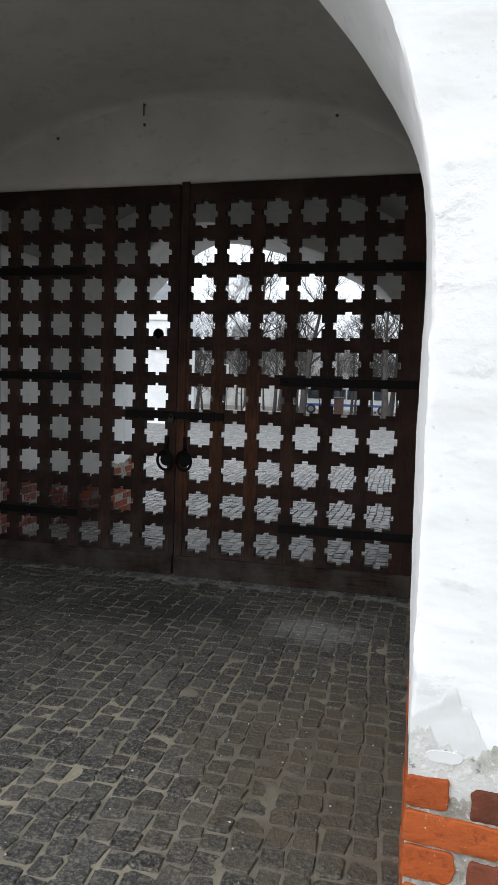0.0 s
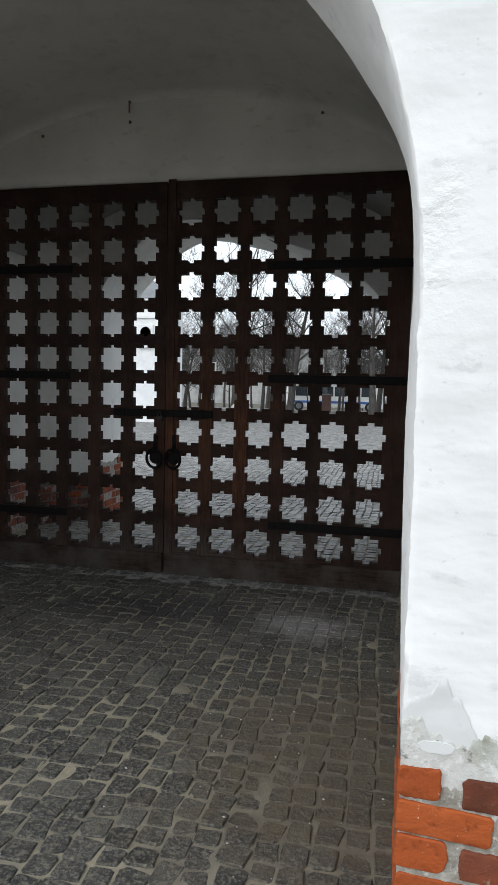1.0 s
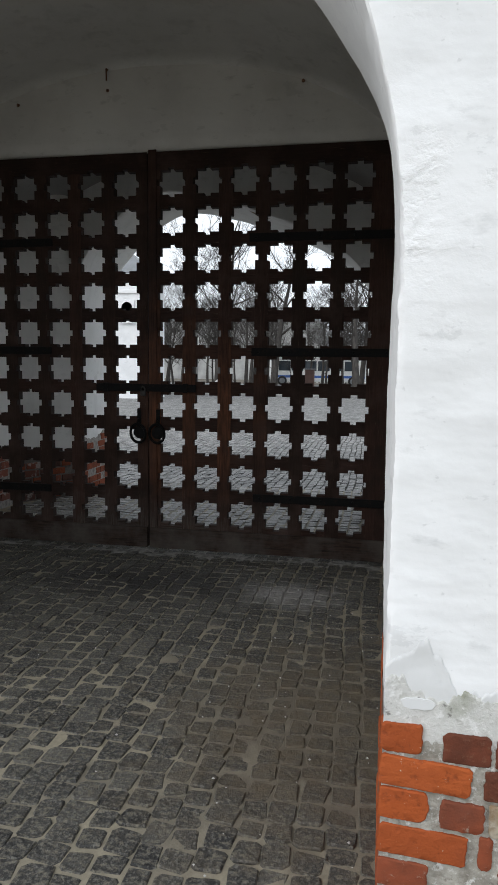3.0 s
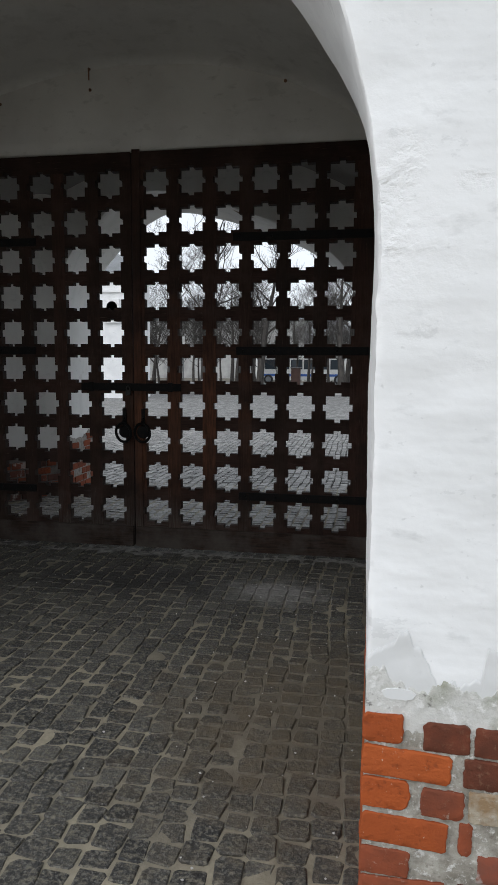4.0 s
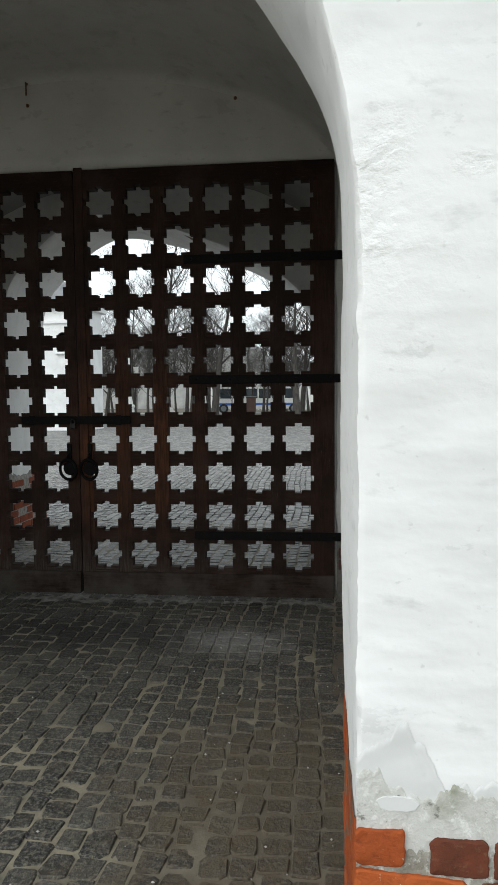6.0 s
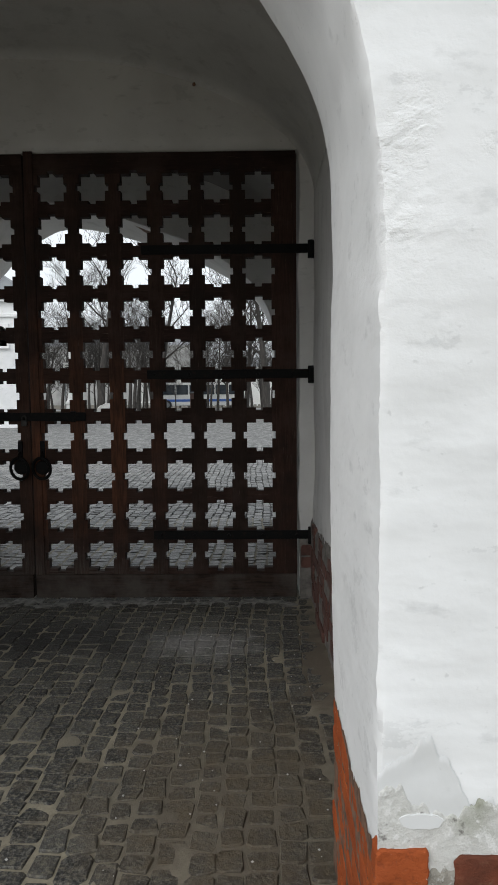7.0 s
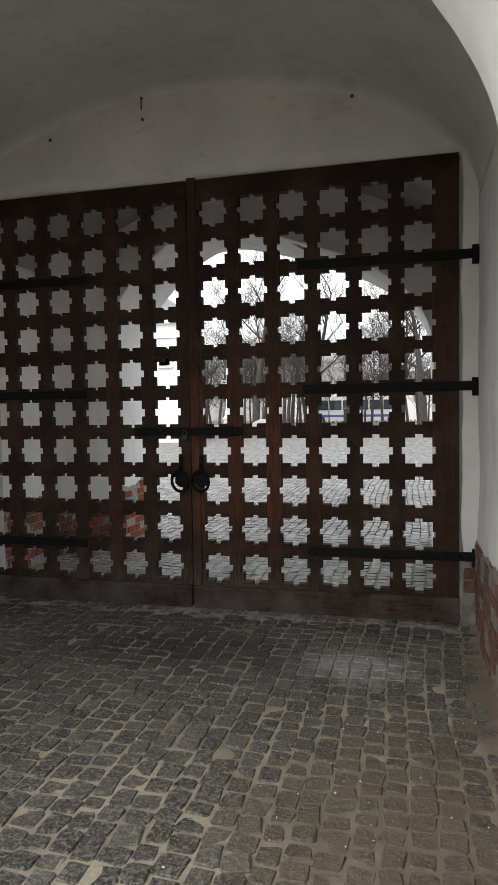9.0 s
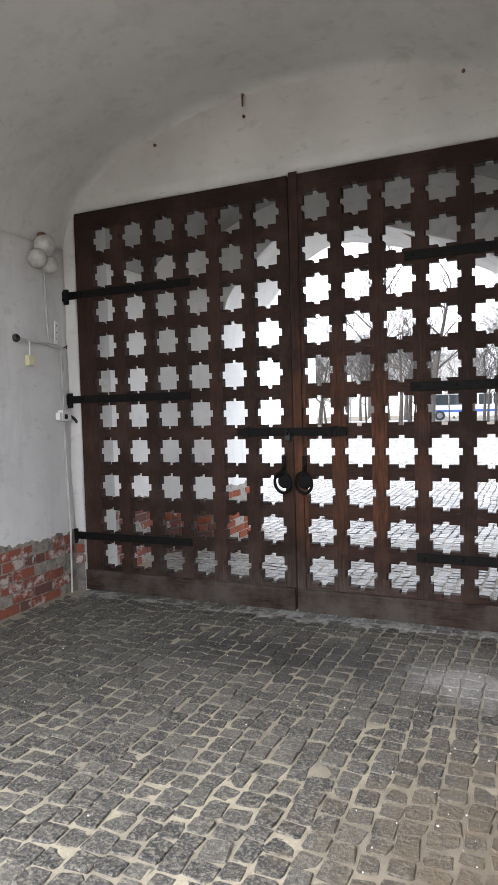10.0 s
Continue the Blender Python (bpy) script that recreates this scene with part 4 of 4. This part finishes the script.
foot_x = [2.02, 2.076, 2.115, 2.135, 2.15, 2.187, 2.22, 2.30, 2.36, 2.45, 2.6, 2.9]


def foot_sheet(name, xs, top, bottom, out, mat, rough, parent):
    nz = 34
    def place(i, j):
        x = xs[i]
        t = top(x)
        z = bottom + (t - bottom) * j / (nz - 1)
        o = out * (0.15 if j == nz - 1 else 1.0)
        return (x, face_y(x, z) - o - abs(wobble(x, z, 2, 14.0, rough)), z)
    return part(name, grid_mesh(name, len(xs), nz, place, mat), None, parent)


def ragged(x, xs, zs, amount, seed):
    return float(np.interp(x, xs, zs)) + wobble(x, seed, 0, 14.0, amount) + wobble(x, seed, 3, 55.0, 0.016)


foot_xs = [2.047 + 0.004 * i for i in range(180)] + [2.8 + 0.1 * i for i in range(20)]
foot_sheet("old_limewash", foot_xs, lambda x: ragged(x, edge_x, edge_z, 0.016, 1), 0.62, 0.0034, M_LIMEWASH, 0.002, wall_front)
band_z = [0.85, 0.835, 0.80, 0.79, 0.80, 0.775, 0.77, 0.80, 0.765, 0.80, 0.75, 0.78]
foot_sheet("old_render", foot_xs, lambda x: ragged(x, foot_x, band_z, 0.035, 4), 0.60, 0.0060, M_RENDER, 0.003, wall_front)
def brick_bed(n, l, b, p):
    f = noise_tex(n, l, p, 36.0, 7.0, 0.72)
    g = noise_tex(n, l, p, 11.0, 6.0, 0.65)
    col = mix(n, l, ramp(n, l, g, (0.40, 0.0), (0.62, 1.0)), (0.44, 0.42, 0.37), (0.22, 0.20, 0.165))
    col = mix(n, l, ramp(n, l, f, (0.54, 0.0), (0.63, 0.9)), col, (0.68, 0.67, 0.645))
    col = mix(n, l, ramp(n, l, f, (0.30, 0.85), (0.42, 0.0)), col, (0.15, 0.12, 0.10))
    l.new(col, b.inputs["Base Color"])
    b.inputs["Roughness"].default_value = 0.95
    low = bump(n, l, b, g, 0.8, 0.02)
    bump(n, l, b, f, 0.9, 0.012, low)


M_BED = material("crumbling_bed_mortar", brick_bed)
bed_z = [0.70, 0.705, 0.70, 0.69, 0.66, 0.665, 0.67, 0.665, 0.66, 0.66, 0.67, 0.67]
foot_sheet("bed_mortar", foot_xs, lambda x: ragged(x, foot_x, bed_z, 0.02, 6), -0.05, 0.0062, M_BED, 0.008, wall_front)
lump = bmesh.new()
n = 48
ring = [(0.045 * math.copysign(abs(math.cos(a)) ** 0.8, math.cos(a)) * (1 + 0.04 * math.sin(3 * a) + 0.03 * math.sin(7 * a) + 0.015 * math.sin(17 * a)), 0.0175 * math.copysign(abs(math.sin(a)) ** 0.85, math.sin(a)) * (1 + 0.1 * math.sin(2 * a + 1) + 0.05 * math.sin(9 * a) + 0.03 * math.sin(19 * a))) for a in [k * math.tau / n for k in range(n)]]
rows_l = [[lump.verts.new((x * s, y, z * s)) for x, z in ring] for s, y in ((1.0, 0.008), (1.0, -0.0005), (0.975, -0.002))]
for a, c in zip(rows_l, rows_l[1:]):
    for k in range(n):
        lump.faces.new((a[k], a[(k + 1) % n], c[(k + 1) % n], c[k]))
lump.faces.new(rows_l[-1])
lump_ob = part("lime_patch", lump, M_LIMEWASH, wall_front, "smooth white lime patch")
lump_ob.location = (2.137, face_y(2.137, 0.758) - 0.0075, 0.758)
lump_ob.rotation_euler = (0, radians(2), 0)


def brick_mesh(w, h, d, seed, mat, axis, worn=False, ends=(0.0, 0.0)):
    """A worn brick: its face lies at 0 and looks along -axis; ragged edges, chipped corners, ends rounded off by `ends`."""
    r = random.Random(seed)
    m = 72 if worn else 28
    cut = [r.choice((0.0, 0.0, 0.003, 0.008)) + r.uniform(0.0005, 0.0025) for _ in range(4)]
    rim = []
    for k in range(m):
        a = (k + 0.5) * math.tau / m
        c, q = math.cos(a), math.sin(a)
        reach = min(1 / max(abs(c), 1e-6), 1 / max(abs(q), 1e-6))
        u, v = c * reach * w / 2, q * reach * h / 2
        corner = cut[(2 if v > 0 else 0) + (1 if u > 0 else 0)]
        over = corner - (w / 2 - abs(u)) - (h / 2 - abs(v))
        if over > 0:
            u, v = u - math.copysign(over / 2, u), v - math.copysign(over / 2, v)
        e = ends[1] if u > 0 else ends[0]
        if e:
            u -= math.copysign(e * (abs(v) / (h / 2)) ** 2, u) * max(0.0, 2 * abs(u) / w - 0.4)
        rag = 0.0036 * noise.noise(Vector((u * 60, v * 60, seed * 3.1))) + 0.0022 * noise.noise(Vector((u * 170, v * 170, seed * 1.7)))
        far = math.hypot(u, v)
        rim.append((u * (1 + rag / far) if abs(v) < h / 2.2 else u, v + math.copysign(rag, v)))
    verts = []
    rings = ((1.0, d), (1.0, 0.004), (0.0035, 0.0008), (0.45, 0.0), (0.12, 0.0)) if worn else ((1.0, d), (1.0, 0.003), (0.003, 0.0))
    for i, (s, depth) in enumerate(rings):
        for u, v in rim:
            if i == 2:
                u, v = u * (1 - s / (w / 2)), v * (1 - s / (h / 2))
            elif i > 2:
                u, v = math.copysign(max(0.0, abs(u) - (1 - s) * h / 2), u), v * s
            q = depth + (0.0022 * noise.noise(Vector((u * 28, v * 28, seed * 2.3))) + 0.0007 * noise.noise(Vector((u * 90, v * 90, seed))) if i > 1 else 0)
            verts.append((u, q, v) if axis == "y" else (q, u, v))
    faces = [(k + o, (k + 1) % m + o, (k + 1) % m + o + m, k + o + m) for o in range(0, m * (len(rings) - 1), m) for k in range(m)] + [tuple(range(m * (len(rings) - 1), m * len(rings)))]
    bm = bmesh.new()
    bv = [bm.verts.new(v) for v in verts]
    for f in faces:
        bm.faces.new([bv[i] for i in f])
    me = bm_mesh("brick", bm, mat, True)
    me.set_sharp_from_angle(angle=radians(34))
    return me


M_DARKBRICK = material("dark_fired_brick", dark_brick)


def dull_brick(n, l, b, p):
    f = noise_tex(n, l, p, 45.0, 7.0, 0.7)
    g = noise_tex(n, l, p, 10.0, 5.0, 0.6)
    col = mix(n, l, ramp(n, l, g, (0.35, 0.0), (0.65, 1.0)), (0.27, 0.072, 0.034), (0.17, 0.055, 0.032))
    col = mix(n, l, ramp(n, l, f, (0.60, 0.0), (0.70, 0.7)), col, (0.40, 0.32, 0.26))
    l.new(col, b.inputs["Base Color"])
    b.inputs["Roughness"].default_value = 0.9
    b.inputs["Specular IOR Level"].default_value = 0.15
    bump(n, l, b, f, 0.8, 0.008)


def rubble_stone(n, l, b, p):
    f = noise_tex(n, l, p, 30.0, 7.0, 0.72)
    g = noise_tex(n, l, p, 16.0, 5.0, 0.6)
    col = mix(n, l, ramp(n, l, g, (0.40, 0.0), (0.58, 1.0)), (0.46, 0.40, 0.31), (0.33, 0.22, 0.12))
    col = mix(n, l, ramp(n, l, f, (0.55, 0.0), (0.66, 0.8)), col, (0.60, 0.57, 0.52))
    l.new(col, b.inputs["Base Color"])
    b.inputs["Roughness"].default_value = 0.95
    bump(n, l, b, f, 1.0, 0.02)


M_DULLBRICK = material("dull_red_brick", dull_brick)
M_RUBBLE = material("tan_rubble", rubble_stone)

# front face: course by course, x from and to, height of the middle, thickness
FRONT_BRICKS = [
    (2.042, 2.152, 0.658, 0.082, 0), (2.208, 2.332, 0.643, 0.082, 1), (2.345, 2.49, 0.634, 0.080, 1), (2.51, 2.74, 0.632, 0.078, 0),
    (2.042, 2.286, 0.556, 0.084, 0), (2.318, 2.44, 0.546, 0.082, 1), (2.46, 2.68, 0.545, 0.078, 0),
    (2.042, 2.176, 0.466, 0.088, 0), (2.205, 2.322, 0.452, 0.080, 3), (2.335, 2.43, 0.450, 0.09, 4),
    (2.042, 2.281, 0.357, 0.086, 0), (2.312, 2.348, 0.352, 0.095, 3), (2.45, 2.68, 0.36, 0.08, 2),
    (2.042, 2.180, 0.258, 0.080, 3), (2.365, 2.60, 0.262, 0.085, 2),
    (2.042, 2.280, 0.170, 0.080, 3), (2.31, 2.42, 0.172, 0.08, 1), (2.44, 2.68, 0.172, 0.08, 0),
    (2.042, 2.160, 0.084, 0.078, 1), (2.19, 2.42, 0.084, 0.078, 3), (2.042, 2.270, 0.008, 0.060, 3),
]
BRICK_TILT = {2: 3.0, 4: 4.0, 5: 2.0, 7: 2.5, 8: 3.0, 10: 4.0, 13: 2.0}
for i, (x0, x1, z, h, clay) in enumerate(FRONT_BRICKS):
    rounded = (0.0, 0.022) if i == 7 else (0.008, 0.004) if i == 8 else (0.0, 0.0)
    b = part("brick", brick_mesh(x1 - x0, h, 0.05, i, (M_BRICK, M_DARKBRICK, M_OLDBRICK, M_DULLBRICK, M_RUBBLE)[clay], "y", True, rounded), None, wall_front)
    cx = (x0 + x1) / 2
    b.matrix_basis = pose(cx, face_y(cx, z) - (0.011 if clay == 2 else 0.0165), z, 0, BRICK_TILT.get(i, rt.uniform(-1.5, 1.5)))


def jamb_x(y, z):
    return HALF + jamb_lean(z) * (y - FACE) / (BACK - FACE) + wobble(HALF, y, z, 1.6, 0.008) + wobble(HALF, y, z, 7.0, 0.0028)


def jamb_bricks():
    r = random.Random(4)
    def sheet(i, j):
        y = FACE + 0.006 + (BACK - FACE - 0.012) * i / 49
        z = -0.05 + (0.71 - 0.06 * (y - FACE) + 0.035 * noise.noise(Vector((y * 7, 1, 0))) + 0.02 * noise.noise(Vector((y * 29, 1, 0)))) * j / 29
        return (jamb_x(y, z) - 0.001 - abs(wobble(y, z, 4, 12.0, 0.002)), y, z)
    part("brick_mortar", grid_mesh("brick_mortar", 50, 30, sheet, M_BRICKMORTAR), None, wall_front)
    shapes = [brick_mesh(0.240, 0.084, 0.05, 60 + k, M_BRICK, "x", True) for k in range(4)] + [brick_mesh(0.116, 0.084, 0.05, 70 + k, M_BRICK, "x", True) for k in range(3)]
    aged = [brick_mesh(0.240, 0.084, 0.05, 80 + k, M_OLDBRICK, "x", True) for k in range(4)] + [brick_mesh(0.116, 0.084, 0.05, 85 + k, M_OLDBRICK, "x", True) for k in range(3)]
    for c, z in enumerate((0.655, 0.560, 0.470, 0.380, 0.290, 0.198, 0.108, 0.022)):
        y = FACE + 0.012
        long_one = not c % 2
        while y < BACK - 0.1:
            w = 0.240 if long_one else 0.116
            if y + w < BACK + 0.02 and z + 0.03 < 0.70 - 0.06 * (y + w - FACE):
                b = part("brick", (aged if r.random() < 0.15 else shapes)[r.randrange(4) if long_one else 4 + r.randrange(3)], None, wall_front)
                cy = y + w / 2
                b.matrix_basis = pose(jamb_x(cy, z) - 0.003 + r.uniform(-0.002, 0.002), cy, z, r.uniform(-1, 1))
            y += w + 0.009
            long_one = not long_one if r.random() < 0.5 else long_one
M_BRICKMORTAR = material("brick_dust_mortar", plain((0.20, 0.115, 0.075), 0.95, 0, 0.7, 25))
jamb_bricks()


# dirty brick, its colour lowered further to hold shade at the east wall's foot
M_DIMBRICK = material("dim_dirty_brick", plain((0.115, 0.050, 0.038), 0.9, 0, 0.65, 9))


def wall_foot(parent_name, sign, y0, y1, level, seed, drop=0.16, surface=side_x, clay=M_OLDBRICK, bed=M_MORTAR):
    """Lime mortar with old bricks where the plaster has come off the foot of a side wall."""
    wall = bpy.data.objects[parent_name]
    r = random.Random(seed)
    def top(y):
        return level + 0.10 * noise.noise(Vector((y * 1.3, seed, 0))) + wobble(y, seed, 0, 9.0, 0.05) + wobble(y, seed, 2, 30.0, 0.007)
    ny, nz = int((y1 - y0) / 0.010), 18
    def place(i, j):
        y = y0 + (y1 - y0) * i / (ny - 1)
        z = -0.05 + (top(y) + 0.05) * j / (nz - 1)
        x = surface(y, z) - (0.003 if j == nz - 1 else 0.016) - abs(wobble(y, z, seed, 11.0, 0.008))
        return (sign * x, y, z)
    part("lime_mortar", grid_mesh("lime_mortar", ny, nz, place, bed), None, wall)
    shapes = []
    for k in range(8):
        me = brick_mesh(0.24 if k < 5 else 0.115, 0.078, 0.04, seed * 10 + k, clay, "x", True)
        if sign < 0:
            me.transform(Matrix.Diagonal((-1, 1, 1, 1)))
            me.flip_normals()
        shapes.append(me)
    for c in range(8):
        z = 0.045 + 0.092 * c
        y = y0 + r.uniform(0, 0.12)
        while y < y1 - 0.12:
            k = r.randrange(8)
            w = 0.24 if k < 5 else 0.115
            cy = y + w / 2
            if z + 0.05 < top(cy) and r.random() > drop and cy + w / 2 < y1:
                b = part("brick", shapes[k], None, wall)
                x = surface(cy, z) - 0.027 + r.uniform(-0.004, 0.005)
                b.matrix_basis = pose(sign * x, cy, z, r.uniform(-1.5, 1.5))
            y += w + 0.016


M_AGEDMORTAR = material("aged_mortar", plain((0.25, 0.225, 0.195), 0.95, 0, 0.65, 16))
wall_foot("wall_west", -1, BACK + 0.02, -0.05, 0.58, 3, 0.12, side_x, M_OLDBRICK, M_AGEDMORTAR)
M_DIRTY = material("dirty_mortar", plain((0.17, 0.155, 0.14), 0.95, 0, 0.6, 14))
wall_foot("wall_east", 1, BACK + 0.02, -0.05, 0.66, 5, 0.42, side_x, M_DIMBRICK, M_DIRTY)
wall_foot("wall_west_far", -1, 0.50, 1.52, 0.72, 7, 0.3)
wall_foot("wall_east_far", 1, 0.50, END0 - 0.03, 0.60, 9, 0.4)
wall_foot("wall_end", -1, END0 + 0.01, END1 - 0.01, 0.76, 8, 0.30, lambda y, z: 1.79, M_DULLBRICK)
# the far arch's west pier, splayed towards the gate, bare at its foot
def far_pier():
    wall = bpy.data.objects["wall_end"]
    ax, ay, bx, by = -2.26, 1.50, -1.79, END0 + 0.01
    length, turn = math.hypot(bx - ax, by - ay), math.atan2(by - ay, bx - ax)
    def along(u, z, out):
        return Matrix.Translation((ax, ay, 0)) @ Matrix.Rotation(turn, 4, "Z") @ Matrix.Translation((u, -out, z))
    def face(i, j):
        u, z = length * i / 19, -0.06 + 3.86 * j / 59
        return along(u, z, wobble(u, z, 3, 2.0, 0.012)).to_translation()
    splay = part("splayed_pier", grid_mesh("splayed_pier", 20, 60, face, M_FARWALL), None, wall)
    splay.modifiers.new("thickness", "SOLIDIFY").thickness = 0.06
    def foot(i, j):
        u = length * i / 29
        z = -0.05 + (0.62 + 0.08 * noise.noise(Vector((u * 9, 4, 0))) + 0.03 * noise.noise(Vector((u * 31, 4, 0)))) * j / 19
        return along(u, z, 0.014 + abs(wobble(u, z, 6, 10.0, 0.012))).to_translation()
    part("dirty_mortar", grid_mesh("dirty_mortar", 30, 20, foot, M_DIRTY), None, wall)
    for c in range(5):
        u, k = 0.02 + 0.06 * (c % 2), 0
        while u < length - 0.14:
            w = (0.24, 0.12, 0.20)[(c + k) % 3]
            if u + w < length:
                b = part("brick", brick_mesh(w, 0.075, 0.04, 120 + 4 * c + k, (M_OLDBRICK, M_DIMBRICK, M_DULLBRICK)[(2 * c + k) % 3], "y", True), None, wall)
                b.matrix_basis = along(u + w / 2, 0.06 + 0.095 * c, 0.030)
            u, k = u + w + 0.018, k + 1
far_pier()

# bricks and dirty mortar at the foot of the gate's piers
for sign in (-1, 1):
    def foot(i, j):
        x = GATE_W + 0.012 + 0.125 * i / 11
        z = -0.05 + (0.55 + 0.08 * noise.noise(Vector((x * 14, sign, 0)))) * j / 19
        return (sign * x, -0.041 - abs(wobble(x, z, sign, 12.0, 0.014)), z)
    part("dirty_mortar", grid_mesh("dirty_mortar", 12, 20, foot, M_DIRTY), None, bpy.data.objects["wall_gate"])
    for k, z in enumerate((0.30, 0.40)):
        me = brick_mesh(0.105, 0.08, 0.04, 90 + k, M_OLDBRICK if sign < 0 else M_DIMBRICK, "y")
        b = part("brick", me, None, bpy.data.objects["wall_gate"])
        b.matrix_basis = pose(sign * 2.185, -0.060, z)


# ---- setts ----
def square_sett(n, l, b, p):
    g = n.new("ShaderNodeNewGeometry")
    # tones paler than sett_stone: the open sky's sheen is put into the colour
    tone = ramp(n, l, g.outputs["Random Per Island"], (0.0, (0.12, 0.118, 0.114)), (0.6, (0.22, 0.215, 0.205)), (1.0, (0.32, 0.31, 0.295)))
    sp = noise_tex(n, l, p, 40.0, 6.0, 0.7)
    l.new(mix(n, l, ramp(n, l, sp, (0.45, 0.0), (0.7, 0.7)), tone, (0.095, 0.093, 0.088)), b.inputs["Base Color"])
    l.new(ramp(n, l, sp, (0.4, 0.34), (0.65, 0.6)), b.inputs["Roughness"])
    low = bump(n, l, b, noise_tex(n, l, p, 14.0, 4.0, 0.6), 0.8, 0.02)
    bump(n, l, b, sp, 0.6, 0.01, low)


M_SQUARE = material("square_sett", square_sett)
def sett_points(w, d, r, top=0.0):
    """Three rings of eight points: foot, shoulder, rough top."""
    c = 0.012
    rim = [(-w / 2, -d / 2 + c), (-w / 2 + c, -d / 2), (w / 2 - c, -d / 2), (w / 2, -d / 2 + c), (w / 2, d / 2 - c), (w / 2 - c, d / 2), (-w / 2 + c, d / 2), (-w / 2, d / 2 - c)]
    rim = [(a + r.uniform(-0.008, 0.007), b + r.uniform(-0.008, 0.007)) for a, b in rim]
    tx, ty = r.uniform(-0.05, 0.05), r.uniform(-0.05, 0.05)
    out = [(a, b, -0.05) for a, b in rim]
    out += [(a, b, top - 0.005 + a * tx + b * ty) for a, b in rim]
    out += [(a * 0.92, b * 0.92, top + a * tx + b * ty + r.uniform(-0.002, 0.002)) for a, b in rim]
    return out


SETT_FACES = [(k + o, (k + 1) % 8 + o, (k + 1) % 8 + o + 8, k + o + 8) for o in (0, 8) for k in range(8)] + [tuple(range(16, 24))]
rs = random.Random(21)
sett_shapes = [mesh_from("sett", sett_points(0.100, 0.105, rs), SETT_FACES, M_SETT) for k in range(14)]


def lay_setts():
    inner, outer, count = ([], []), ([], []), 0
    x = -9.5
    while x < 3.6:
        wide = rs.uniform(0.100, 0.126)
        lo, hi = (-6.4, 15.0) if abs(x + wide / 2) < 2.2 else (3.42, 15.0)
        y = lo + rs.uniform(0, 0.12)
        while y < hi:
            deep = rs.uniform(0.092, 0.140)
            cy = y + deep / 2
            cx = x + wide / 2 + 0.02 * math.sin(cy * 1.3) + 0.012 * math.sin(cy * 3.1 + x) + rs.uniform(-0.004, 0.004)
            z = rs.uniform(-0.004, 0.004) + wobble(cx, cy, 9, 0.8, 0.006)
            gap = 0.006 if cy > 0.25 else 0.0015
            w, d = wide - gap - rs.uniform(0.005, 0.013), deep - gap - rs.uniform(0.005, 0.013)
            turn = rs.uniform(-5, 5)
            if 0.35 < cx < 2.0 and -4.2 < cy < -2.15 and count < 300:
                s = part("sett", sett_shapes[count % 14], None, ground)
                s.matrix_basis = pose(cx, cy, z, 0, 0, turn + 180 * (count % 2)) @ Matrix.Diagonal((w / 0.100, d / 0.105, 1, 1))
                count += 1
            elif cy > 3.42 or abs(cx) + wide / 2 < 2.24:
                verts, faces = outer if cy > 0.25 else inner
                base, ct, st = len(verts), math.cos(radians(turn)), math.sin(radians(turn))
                verts += [(px * ct - py * st + cx, px * st + py * ct + cy, pz + z) for px, py, pz in sett_points(w, d, rs)]
                faces += [tuple(i + base for i in f) for f in SETT_FACES]
            y += deep
        x += wide
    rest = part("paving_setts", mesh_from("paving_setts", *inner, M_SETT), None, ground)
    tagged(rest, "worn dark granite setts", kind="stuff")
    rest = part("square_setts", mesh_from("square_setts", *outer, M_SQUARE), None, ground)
    tagged(rest, "damp grey setts behind the gate, paled for the sky's sheen", kind="stuff")
lay_setts()

M_POWDER = material("lime_powder", plain((0.29, 0.28, 0.26), 0.95, 0, 0.7, 17))


# lime-splashed strip of mortar along the gate's threshold
def strip_place(i, j):
    x = -2.1 + 4.2 * i / 279
    y = -0.24 + 0.24 * j / 11
    h = 0.001 + 0.012 * noise.noise(Vector((x * 4, y * 9, 2))) + 0.006 * noise.noise(Vector((x * 17, y * 23, 5))) - 0.022 * abs(j / 11 - 0.55) ** 1.5
    return (x, y, h)
threshold = part("threshold_mortar", grid_mesh("threshold_mortar", 280, 12, strip_place, M_POWDER), None)
tagged(threshold, "uneven pale mortar strip along the foot of the gate", "threshold", kind="structure")

# grit and small stones lying on the paving
def lay_grit():
    r = random.Random(77)
    verts, faces = [], []
    for k in range(150):
        x, y, q = r.uniform(-1.9, 2.1), r.uniform(-4.4, -0.4), r.uniform(0.003, 0.008)
        if r.random() < 0.5:
            x = r.uniform(1.2, 2.1)
        base = len(verts)
        for dx, dy, dz in ((1, 0, 0), (0, 1, 0), (-1, 0, 0), (0, -1, 0), (0, 0, 1), (0, 0, -1)):
            verts.append((x + dx * q * r.uniform(0.6, 1.2), y + dy * q * r.uniform(0.6, 1.2), 0.006 + dz * q * 0.8))
        faces += [tuple(base + i for i in f) for f in ((0, 1, 4), (1, 2, 4), (2, 3, 4), (3, 0, 4), (1, 0, 5), (2, 1, 5), (3, 2, 5), (0, 3, 5))]
    grit = part("grit", mesh_from("grit", verts, faces, M_STONE), None)
    tagged(grit, "small pale stones and grit lying on the setts", "grit", kind="stuff")
lay_grit()
